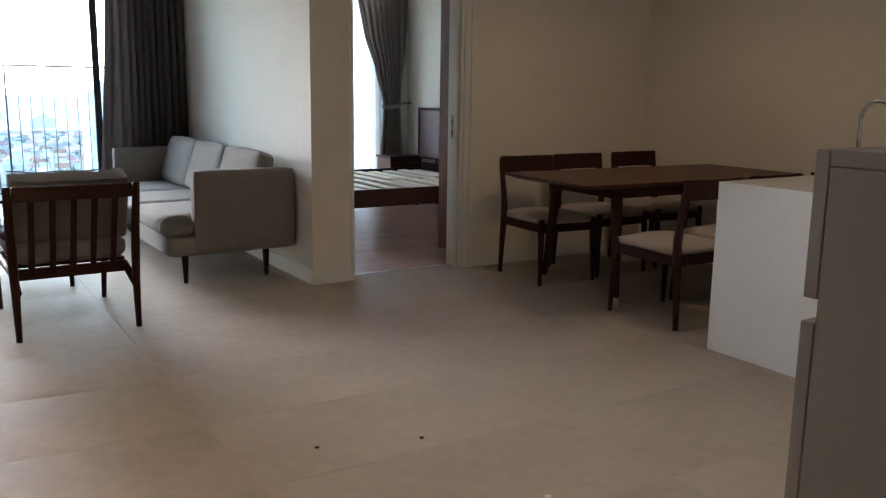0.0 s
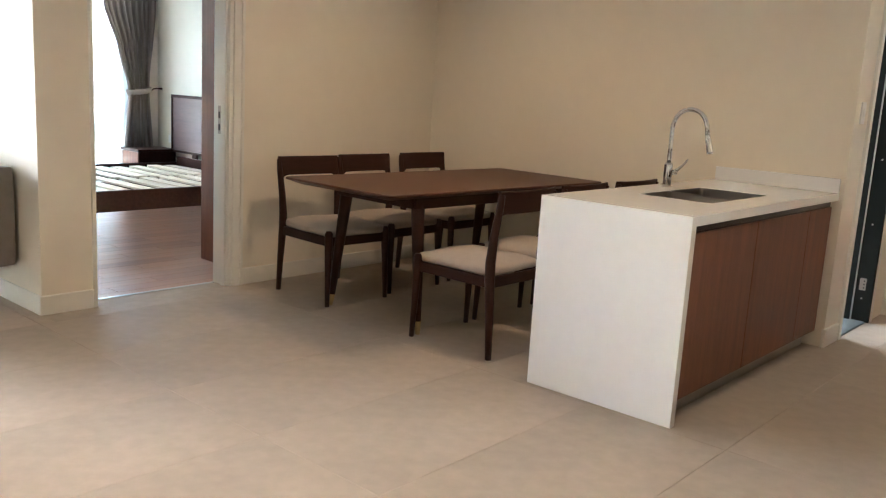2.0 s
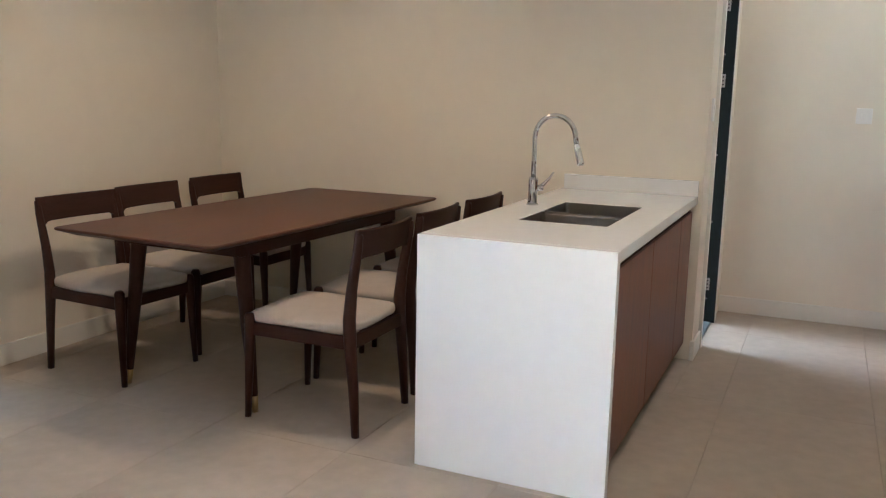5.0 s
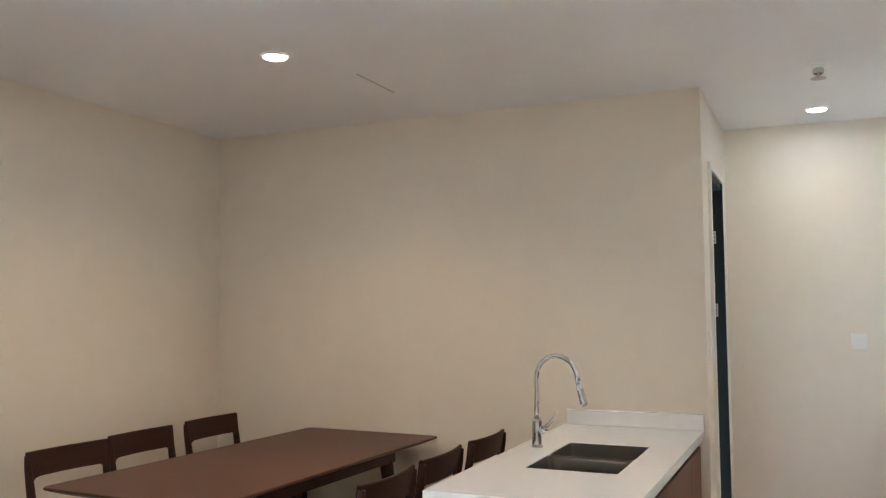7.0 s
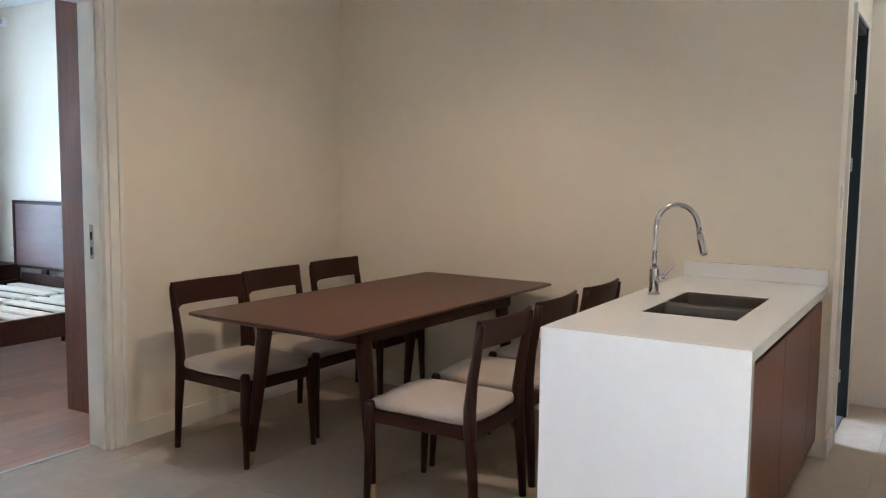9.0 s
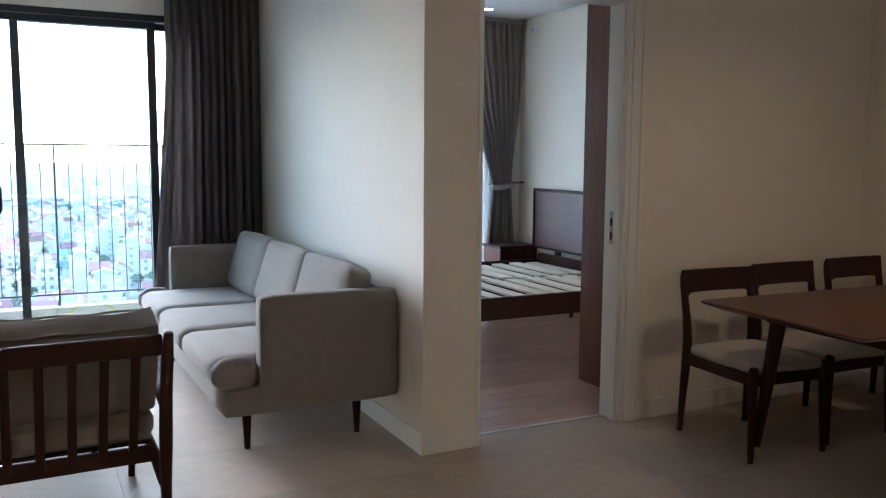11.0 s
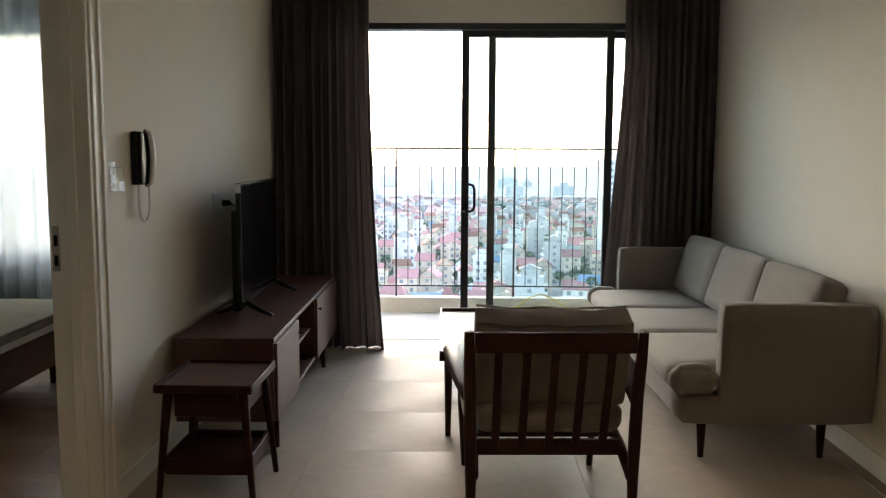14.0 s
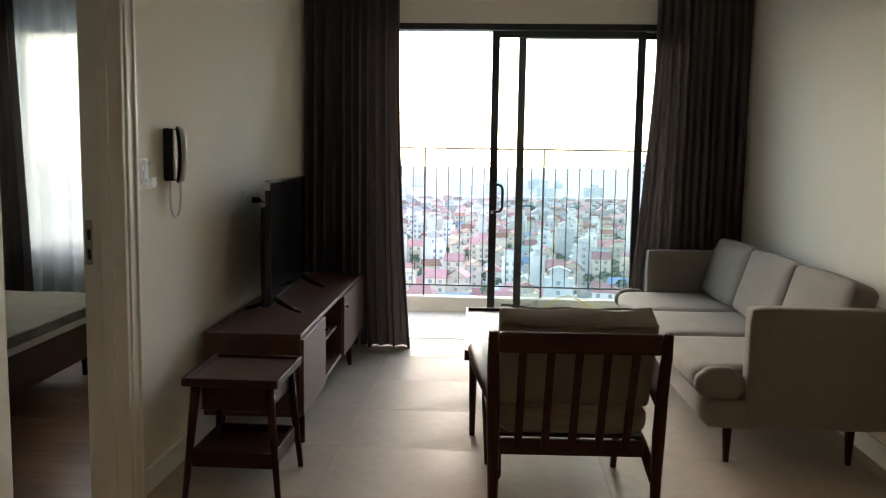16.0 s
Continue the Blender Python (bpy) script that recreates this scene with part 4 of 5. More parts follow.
part("bezel_corner", box(-0.0142, 0.0122, -0.0015, 0.004, V1 - 0.05, V1 - 0.005, 0.001), M_SILVER, tele)
for y in (0.12, VW - 0.12):
    part("foot", tube([(-0.155, y + 0.03, 0.007), (-0.08, y + 0.012, 0.034), (-0.02, y, 0.062), (0.0, y, 0.085), (0.02, y, 0.062), (0.08, y - 0.02, 0.032), (0.155, y - 0.045, 0.007)], [0.008, 0.012, 0.015, 0.015, 0.015, 0.012, 0.008], 10), M_PLASTIC, tele, smooth=True)
part("stand_neck", box(-0.05, -0.01, 0.06, 0.16, 0.03, 0.16, 0.008), M_PLASTIC, tele)

# ---- side table beside the cabinet ----
st = thing("side_table", "small dark wood side table with tray top, drawer and shelf", "side table", (-0.065, 5.47, 0))
part("tray", box(-0.18, 0.18, -0.2, 0.21, 0.475, 0.488, 0.003), M_BROWN, st)
for a in ((-0.195, 0.195, -0.212, -0.198), (-0.195, 0.195, 0.208, 0.222), (-0.195, -0.18, -0.198, 0.208), (0.18, 0.195, -0.198, 0.208)):
    part("tray_edge", box(*a, 0.468, 0.502, 0.004), M_DWOOD, st)
part("drawer_box", box(-0.13, 0.135, -0.16, 0.17, 0.36, 0.474, 0.003), M_DWOOD, st)
part("drawer_front", box(0.136, 0.15, -0.155, 0.165, 0.366, 0.47, 0.003), M_DWOODX, st)
part("shelf", box(-0.155, 0.155, -0.168, 0.168, 0.15, 0.165, 0.003), M_DWOOD, st)
for sx in (-1, 1):
    part("shelf_side", box(sx * 0.165 - 0.009, sx * 0.165 + 0.009, -0.165, 0.165, 0.13, 0.195, 0.003), M_DWOOD, st)
for sy in (-1, 1):
    part("stretcher", box(-0.165, 0.165, sy * 0.178 - 0.009, sy * 0.178 + 0.009, 0.13, 0.195, 0.003), M_DWOODX, st)
for sx in (-1, 1):
    for sy in (-1, 1):
        part("leg", tube([(sx * 0.192, sy * 0.2, 0), (sx * 0.15, sy * 0.165, 0.47)], [0.012, 0.02], 12), M_DWOODZ, st, smooth=True)

# ---- wall fittings ----


def plate(name, label, category, at, size, face, keys):
    """Wall plate; face is the way it looks: 'x+' or 'x-'."""
    e = thing(name, label, category, at, 0 if face == "x+" else 180)
    w, h = size
    part("plate", box(0, 0.009, -w / 2, w / 2, -h / 2, h / 2, 0.003), M_WPLASTIC, e)
    for y0, y1, z0, z1 in keys:
        part("rocker", box(0.0085, 0.014, y0, y1, z0, z1, 0.002), M_WPLASTIC, e)
    return e


plate("light_switch", "white light switch on the hall wall", "switch", (XH, 1.742, 1.262), (0.086, 0.09), "x-", [(-0.015, 0.015, -0.018, 0.018)])
plate("light_switch", "white two-gang light switch beside the doorway", "switch", (XW, 4.068, 1.303), (0.1, 0.125), "x+", [(-0.036, -0.001, -0.024, 0.024), (0.001, 0.036, -0.024, 0.024)])
so = plate("wall_socket", "white double wall socket with a black plug", "socket", (XW, 6.79, 1.13), (0.25, 0.12), "x+", [(-0.06, -0.008, -0.035, 0.035), (0.008, 0.06, -0.035, 0.035)])
plug = part("plug", tube([(0.012, 0.03, 0.0), (0.05, 0.03, 0.0), (0.06, 0.03, -0.004)], [0.018, 0.016, 0.008], 12), M_PLASTIC, so, "black plug", True)
part("cord", tube([(0.06, 0.03, -0.004), (0.10, 0.02, -0.02), (0.135, -0.02, -0.09), (0.14, -0.06, -0.2), (0.13, -0.08, -0.36), (0.11, -0.06, -0.45)], 0.004, 8), M_PLASTIC, so, smooth=True)
plate("wall_socket", "white wall socket by the bed", "socket", (XD, 9.2, 0.62), (0.08, 0.08), "x-", [(-0.02, 0.02, -0.02, 0.02)])


def holder(y, z):
    """Clear acrylic remote-control holder."""
    e = thing("remote_holder", "clear acrylic remote-control holder on the wall", "holder", (XW, y, z), group="acrylic holders")
    part("back_plate", box(0.001, 0.004, -0.034, 0.034, -0.055, 0.06, 0.001), M_ACRYL, e)
    for s in (-1, 1):
        part("side_loop", tube([(0.005, s * 0.03, 0.04), (0.035, s * 0.03, 0.04), (0.04, s * 0.03, 0.0), (0.036, s * 0.03, -0.05), (0.006, s * 0.03, -0.055)], 0.004, 8), M_ACRYL, e, smooth=True)
    part("front_lip", box(0.036, 0.04, -0.03, 0.03, -0.055, -0.015, 0.001), M_ACRYL, e)
    for dy, dz in ((-0.018, 0.02), (0.018, 0.02), (-0.018, -0.03), (0.018, -0.03)):
        part("pad", box(0.004, 0.006, dy - 0.008, dy + 0.008, dz - 0.008, dz + 0.008, 0.001), M_WPLASTIC, e)


holder(4.195, 1.31)
holder(5.35, 1.31)
ic = thing("intercom", "black and silver door-phone handset with coiled white cord", "intercom", (XW, 5.59, 1.385))
part("base", box(0, 0.03, -0.045, 0.03, -0.112, 0.112, 0.008, 3), M_PLASTIC, ic)
part("trim_strip", box(0.028, 0.034, -0.004, 0.008, -0.105, 0.105, 0.002), M_SILVER, ic)
grip = [(0.036, 0.022, 0.116), (0.05, 0.022, 0.105), (0.058, 0.022, 0.06), (0.061, 0.022, 0.0), (0.058, 0.022, -0.06), (0.05, 0.022, -0.105), (0.036, 0.022, -0.116)]
hs = part("handset", tube(grip, [0.008, 0.016, 0.018, 0.018, 0.018, 0.016, 0.008], 12, 1.3), M_PLASTIC, ic, "black handset with silver edge", True)
part("silver_edge", tube([(x + 0.014, y - 0.014, z) for x, y, z in grip], [0.005, 0.010, 0.0125, 0.0125, 0.0125, 0.010, 0.005], 10, 1.0), M_SILVER, hs, smooth=True)
loop = [(0.032 - 0.016 * math.cos(math.pi * k / 40), 0.012 - (0.014 + 0.024 * math.sin(math.pi * k / 40)) * math.cos(math.pi * k / 40), -0.11 - 0.155 * math.sin(math.pi * k / 40) ** 0.8) for k in range(41)]
part("cord", tube(loop, 0.0065, 8), M_WPLASTIC, ic, "beige cord", True)

# ---- ceiling fittings with their light, and one added downlight ----


def downlight(x, y, power, label, cone=150):
    e = thing("downlight", label, "downlight", (x, y, CEIL), group="recessed downlights")
    part("trim_ring", lathe([(0.062, 0.0), (0.062, -0.004), (0.052, -0.008), (0.05, -0.002)], 28), M_WPLASTIC, e)
    part("diffuser", lathe([(0.049, -0.002), (0.049, -0.0055)], 28), M_LAMP, e)
    d = bpy.data.lights.new("downlight_beam", "SPOT")
    d.energy, d.color, d.spot_size, d.spot_blend, d.shadow_soft_size = power, (1.0, 0.62, 0.29), radians(cone), 0.8, 0.14
    ob = new("lamp", d)
    ob.parent = e
    ob.location = (0, 0, -0.02)


DL = 3.2
# The last, at x 0.5, is an added unseen lamp warming the television wall.
for x, y, k, cone in ((4.395, 4.105, 0.92, 150), (6.53, 1.924, 0.09, 150), (4.54, 1.926, 0.2, 150), (2.55, 1.93, 0.42, 150), (0.5, 2.9, 2.8, 125)):
    downlight(x, y, DL * k, "small round lit ceiling downlight, warm white", cone)
spr = thing("sprinkler", "white and chrome ceiling sprinkler head", "sprinkler", (5.585, 1.918, CEIL))
part("escutcheon", lathe([(0.055, 0), (0.053, -0.008), (0.03, -0.014)], 24), M_WPLASTIC, spr)
part("body", lathe([(0.022, -0.012), (0.026, -0.022), (0.024, -0.04), (0.01, -0.048)], 16), M_CHROME, spr)
part("deflector", lathe([(0.034, -0.06), (0.036, -0.063), (0.01, -0.068)], 20), M_STEEL, spr)
for s_ in (-1, 1):
    part("yoke", tube([(s_ * 0.018, 0, -0.038), (s_ * 0.026, 0, -0.05), (s_ * 0.008, 0, -0.064)], 0.0045, 8), M_STEEL, spr, smooth=True)
# Flat grey strip: the slot's shade is in its colour, no recess cut.
tagged(part("ceiling_slot_shade", box(4.795, 5.185, 3.915, 3.925, CEIL - 0.0015, CEIL + 0.001), M_SLOT_SHADE), "thin grey strip for the shade of a ceiling slot", "slot", kind="structure")

sd_ = thing("smoke_detector", "small white round detector high on the bedroom wall", "detector", (XD, 9.2, 2.64))
part("body", lathe([(0.045, 0.0), (0.045, 0.018), (0.03, 0.032)], 20), M_WPLASTIC, sd_).matrix_basis = pose(0, 0, 0, 0, -90, 0)
part("sensor_ring", lathe([(0.022, 0.031), (0.022, 0.037), (0.012, 0.039)], 16), M_SILVER, sd_).matrix_basis = pose(0, 0, 0, 0, -90, 0)
bell = thing("light_switch", "white narrow switch beside the entry doorway", "switch", (5.87, 2.47, 1.29))
part("plate", box(-0.035, 0.035, -0.009, 0, -0.058, 0.058, 0.003), M_WPLASTIC, bell)
part("rocker", box(-0.015, 0.015, -0.014, -0.0085, -0.025, 0.025, 0.002), M_WPLASTIC, bell)

# ---- bedroom ----
bed = thing("bed_frame", "dark wood double bed frame with bare pine slats", "bed", (3.70, 7.1, 0))
BL, BWd, R0, R1 = 1.97, 1.84, 0.245, 0.405
part("side_rail", box(0, BL, 0, 0.03, R0, R1, 0.004), M_BROWN, bed)
part("side_rail", box(0, BL, BWd - 0.03, BWd, R0, R1, 0.004), M_DWOODX, bed)
part("foot_rail", box(0, 0.03, 0.03, BWd - 0.03, R0, R1, 0.004), M_DWOOD, bed)
part("head_rail", box(BL - 0.03, BL, 0.03, BWd - 0.03, R0, R1 + 0.06, 0.004), M_DWOOD, bed)
hb = part("headboard", box(BL + 0.0, BL + 0.022, 0.06, BWd + 0.1, 0.51, 1.085, 0.004), M_HEAD, bed)
for a in ((0.06, BWd + 0.1, 1.06, 1.09), (0.06, BWd + 0.1, 0.505, 0.53)):
    part("headboard_edge", box(BL - 0.012, BL - 0.0005, *a, 0.003), M_DWOOD, hb)
for y in (0.06, BWd + 0.075):
    part("headboard_edge", box(BL - 0.012, BL - 0.0005, y, y + 0.025, 0.53, 1.06, 0.003), M_DWOODZ, hb)
for y in (0.35, BWd - 0.35):
    part("headboard_post", box(BL + 0.003, BL + 0.028, y, y + 0.08, 0, 0.52, 0.003), M_DWOODZ, bed)
for x in (0.3, BL - 0.25):
    for y in (0.4, BWd / 2, BWd - 0.3):
        part("leg", tube([(x, y, 0), (x, y, R0 + 0.02)], [0.016, 0.025], 10), M_DWOODZ, bed, smooth=True)
part("centre_beam", box(0.03, BL - 0.03, BWd / 2 - 0.03, BWd / 2 + 0.03, R0, R1 - 0.055, 0.003), M_DWOODX, bed)
slat_mesh = None
for k in range(20):
    part("slat_holder", box(0.07 + 0.19 * (k % 10), 0.19 + 0.19 * (k % 10), BWd / 2 + (0.855 if k < 10 else -0.885), BWd / 2 + (0.885 if k < 10 else -0.855), R1 - 0.05, R1 - 0.018, 0.003), M_PLASTIC, bed, "black plastic slat holder")
for k in range(20):
    x = 0.13 + (k % 10) * 0.19
    if slat_mesh is None:
        ob = part("slat", box(-0.056, 0.056, -0.42, 0.42, 0, 0.018, 0.003), M_PINE, bed)
        slat_mesh = ob.data
    else:
        ob = new("slat", slat_mesh)
        ob.parent = bed
    ob.location = (x, BWd / 2 + (0.446 if k < 10 else -0.446), R1 - 0.04 + 0.003 * ((k * 7) % 3))
ns = thing("nightstand", "dark wood nightstand with a drawer beside the bed", "nightstand", (5.27, 9.0, 0))
part("top", box(0, 0.44, 0, 0.36, 0.505, 0.53, 0.004), M_DWOOD, ns)
part("carcass", box(0.02, 0.43, 0.015, 0.345, 0.36, 0.504, 0.003), M_DWOOD, ns)
part("drawer_front", box(0.008, 0.019, 0.02, 0.34, 0.365, 0.5, 0.003), M_CAB, ns)
for x in (0.04, 0.4):
    for y in (0.035, 0.325):
        part("leg", tube([(x, y, 0), (x, y, 0.36)], [0.012, 0.02], 10), M_DWOODZ, ns, smooth=True)
wd = thing("wardrobe", "tall reddish brown wood wardrobe by the bedroom door", "wardrobe", (4.265, YD + 0.155, 0))
part("side_panel", box(0, 0.02, 0, 0.655, 0.0, 2.5, 0.003), M_CAB, wd)
part("carcass", box(0.02, 1.47, 0.0, 0.63, 0.06, 2.5, 0.003), M_CAB, wd)
for k in range(3):
    part("door", box(0.022 + k * 0.483, 0.5 + k * 0.483, 0.632, 0.652, 0.065, 2.49, 0.003), M_CAB, wd)

# ---- second bedroom ----
b2 = thing("platform_bed", "dark wood bed carrying a thin patterned mattress", "bed", (-3.0, 5.22, 0), 2.0)
part("side_rail", box(1.63, 1.66, 0, 1.95, 0.19, 0.4, 0.006), M_BROWN, b2)
part("side_rail", box(0.0, 0.03, 0, 1.95, 0.19, 0.4, 0.006), M_BROWN, b2)
part("foot_rail", box(0.03, 1.63, 0, 0.03, 0.19, 0.4, 0.006), M_BROWN, b2)
part("head_rail", box(0.03, 1.63, 1.92, 1.95, 0.19, 0.4, 0.006), M_BROWN, b2)
part("slat_deck", box(0.03, 1.63, 0.03, 1.92, 0.37, 0.395, 0.002), M_PINE, b2)
for x in (0.12, 1.5):
    for y in (0.12, 1.8):
        part("leg", tube([(x, y, 0), (x, y, 0.2)], [0.018, 0.026], 12), M_DWOODZ, b2, smooth=True)
mt = thing("mattress", "thin off-white patterned mattress lying on the bed", "mattress", (-3.0, 5.22, 0.402), 2.0)
part("base_layer", box(0.0, 1.68, -0.005, 1.955, 0.0, 0.04, 0.008, 3), M_TRIM, mt, "plain white lower layer")
part("border", box(-0.005, 1.685, -0.01, 1.96, 0.041, 0.088, 0.01, 3), M_MEDGE, mt, "printed border band")
part("ticking", cushion(0.003, 1.677, -0.003, 1.953, 0.06, 0.1, 0.003, 0.012, 26, 60, 0.008), M_MATT, mt, smooth=True)
part("piping", tube([(1.684, -0.008 + 0.0983 * k, 0.091 + 0.003 * math.sin(k * 2.1)) for k in range(21)], 0.006, 8), M_MEDGE, mt, smooth=True)

# ---- crumbs of dirt on the tiles ----
for x, y, r in ((1.767, 3.068, 0.008), (2.14, 2.952, 0.009), (2.252, 2.343, 0.011)):
    bm = bmesh.new()
    bmesh.ops.create_icosphere(bm, subdivisions=2, radius=r)
    for v in bm.verts:
        v.co = v.co * (1 + 0.5 * noise.noise(v.co * 160 + Vector((x, y, 0))))
        v.co.z = v.co.z * 0.45 + r * 0.4
    ob = tagged(part("crumb", bm, M_DWOOD if r < 0.01 else M_WPLASTIC), "tiny crumb of dirt lying on the tiles", "dirt", "floor crumbs")
    ob.location = (x, y, 0)

# ---- corridor daylight: added area lamp for unseen daylight beyond the entry doorway ----
cd_ = bpy.data.lights.new("corridor_daylight", "AREA")
cd_.shape, cd_.size, cd_.size_y, cd_.energy, cd_.color = "RECTANGLE", 0.9, 1.6, 0.28, (0.78, 0.88, 1.0)
cl_ob = new("corridor_daylight", cd_)
cl_ob.matrix_world = look((6.45, 4.5, 1.5), (6.45, 2.0, 0.8))

# ---- city below ----
GZ = -58.0
rng = random.Random(7)
gm = bpy.data.meshes.new("ground")
gm.from_pydata([(-6000, -6000, GZ), (6000, -6000, GZ), (6000, 6000, GZ), (-6000, 6000, GZ)], [], [(0, 1, 2, 3)])
# City base colours from here on are lightened to imitate haze.
M_GROUND = mat("city ground, streets and yards", (0.38, 0.4, 0.38), 0.9, var=0.4, scale=0.03)
gm.materials.append(M_GROUND)
tagged(new("ground", gm), "city ground of streets and yards, paled for haze", "ground", kind="structure")
# Red roofs paled towards pink and walls whitened: haze put into the colour.
ROOFS = [mat("red tile roof, paled for haze", (0.46, 0.25, 0.24), 0.8, var=0.25, scale=0.6, obrand=0.5), mat("rust roof sheet", (0.36, 0.2, 0.14), 0.8, var=0.3, scale=0.5, obrand=0.5),
         mat("blue roof sheet", (0.22, 0.36, 0.5), 0.6, var=0.2, scale=0.4), mat("grey roof sheet", (0.55, 0.56, 0.56), 0.7, var=0.2, scale=0.5, obrand=0.5), mat("green roof sheet", (0.32, 0.44, 0.4), 0.7, var=0.2, scale=0.5)]
WALLS = [mat("white house render", (0.78, 0.78, 0.75), 0.85, var=0.15, scale=0.5, obrand=0.5), mat("cream house render", (0.66, 0.6, 0.49), 0.85, var=0.2, scale=0.5, obrand=0.5), mat("grey house render", (0.6, 0.61, 0.6), 0.85, var=0.2, scale=0.5, obrand=0.5)]
M_HWIN = mat("grey house window", (0.27, 0.3, 0.32), 0.3, var=0.2, scale=0.6)
M_TREE = mat("city tree leaves", (0.2, 0.27, 0.19), 0.9, var=0.4, scale=0.3, island=0.5)
M_TRUNK = mat("tree bark", (0.14, 0.1, 0.07), 0.9, var=0.3, scale=2)


def gable(w, d, h, over=0.5, base=0.0, hip=0.0, ends=True):
    bm = bmesh.new()
    a, b = w / 2 + over, d / 2 + over
    p = [bm.verts.new(v) for v in ((-a, -b, base), (a, -b, base), (a, b, base), (-a, b, base), (-a + hip, 0, base + h), (a - hip, 0, base + h))]
    q = [bm.verts.new(v.co - Vector((0, 0, 0.25))) for v in p[:4]]
    for f in (*(((p[3], p[0], p[4]), (p[1], p[2], p[5])) if ends else ()), (p[0], p[1], p[5], p[4]), (p[2], p[3], p[4], p[5]), (q[3], q[2], q[1], q[0]), (q[0], q[1], p[1], p[0]), (q[1], q[2], p[2], p[1]), (q[2], q[3], p[3], p[2]), (q[3], q[0], p[0], p[3])):
        bm.faces.new(f)
    return bm


def house(w, d, storeys, roof, wall, flat=False, hip=0.0):
    e = thing("house", "narrow rendered town house with a coloured roof", "house", group="town houses")
    h = 3.3 * storeys
    part("wall", box(-w / 2, w / 2, -d / 2, d / 2, 0, h), wall, e)
    if flat:
        for y in (-d / 2 - 0.15, d / 2 - 0.1):
            part("parapet", box(-w / 2 - 0.15, w / 2 + 0.15, y, y + 0.25, h - 0.1, h + 0.9), wall, e)
        part("roof", gable(w * 0.6, d * 0.7, 1.4, 0.3, h + 2.6, hip), roof, e)
        part("water_tank", tube([(w * 0.34, -d * 0.2, h + 0.2), (w * 0.34, d * 0.05, h + 0.2)], 0.6, 10), ROOFS[3], e, "steel water tank")
        part("roof_room", box(-w * 0.28, w * 0.28, -d * 0.3, d * 0.3, h, h + 2.4), wall, e)
    else:
        part("roof", gable(w, d, 0.38 * d, 0.6, h, hip, hip > 0), roof, e)
        if not hip:
            part("gable_wall", gable(w, d, 0.38 * d - 0.3, 0.0, h), wall, e)
    for s in range(storeys):
        for x in (-w * 0.25, w * 0.25):
            part("window", box(x - 0.7, x + 0.7, -d / 2 - 0.06, -d / 2 + 0.05, 3.3 * s + 1.0, 3.3 * s + 2.5), M_HWIN, e)
        for sx in (-1, 1):
            part("side_window", box(sx * w / 2 - 0.05, sx * w / 2 + 0.05, -0.7, 0.7, 3.3 * s + 1.0, 3.3 * s + 2.4), M_HWIN, e)
        if s:
            part("balcony", box(-w * 0.42, w * 0.42, -d / 2 - 1.0, -d / 2, 3.3 * s - 0.15, 3.3 * s + 0.75), wall, e)
    return e


protos = [house(8, 7, 3, ROOFS[0], WALLS[0]), house(7, 6, 4, ROOFS[1], WALLS[1]), house(9, 8, 2, ROOFS[0], WALLS[2], hip=2.4), house(6, 8, 5, ROOFS[3], WALLS[0], True),
          house(10, 7, 2, ROOFS[2], WALLS[0]), house(5.5, 9, 4, ROOFS[0], WALLS[1], True), house(8, 7, 3, ROOFS[4], WALLS[2]), house(9, 7, 3, ROOFS[0], WALLS[0], hip=2.0),
          house(5, 10, 6, ROOFS[3], WALLS[2], True), house(7, 8, 1, ROOFS[0], WALLS[0]), house(8, 8, 4, ROOFS[0], WALLS[1]), house(9, 7, 2, ROOFS[3], WALLS[0])]
spots = []
for r in range(13, 46):
    dist = r * 22
    span = 0.62
    n = max(1, int(dist * span / 11.0))
    for k in range(n):
        ang = -0.36 + span * (k + rng.uniform(0.25, 0.75)) / n
        if rng.random() < 0.22:
            continue
        spots.append((dist + rng.uniform(-8, 8), ang))
used, placed, far = [False] * len(protos), 0, []
for dist, ang in spots:
    x, y = 1 + dist * math.sin(ang), 2 + dist * math.cos(ang)
    turn = rng.choice((0, 0, 90, -90, 180)) + rng.uniform(-14, 14) - math.degrees(ang) * 0.3
    if -0.2 < ang < 0.2 and placed < 250:
        k = rng.randrange(len(protos))
        m = pose(x, y, GZ - rng.uniform(0, 1.5), 0, 0, turn)
        if used[k]:
            copy_thing(protos[k], m)
        else:
            protos[k].matrix_basis, used[k] = m, True
        placed += 1
    else:
        far.append((x, y, turn))


def far_mesh(name, material, rows, maker, label, category):
    vs, fs = [], []
    for row in rows:
        v, f = maker(*row)
        o = len(vs)
        vs += v
        fs += [tuple(o + i for i in q) for q in f]
    me = bpy.data.meshes.new(name)
    me.from_pydata(vs, [], fs)
    me.materials.append(material)
    return tagged(new(name, me), label, category, kind="stuff")


def far_wall(x, y, turn, w, d, h):
    c, s = math.cos(radians(turn)), math.sin(radians(turn))
    v = [(x + c * a - s * b, y + s * a + c * b, z) for z in (GZ, GZ + h) for a, b in ((-w, -d), (w, -d), (w, d), (-w, d))]
    return v, [(0, 1, 5, 4), (1, 2, 6, 5), (2, 3, 7, 6), (3, 0, 4, 7), (4, 5, 6, 7)]


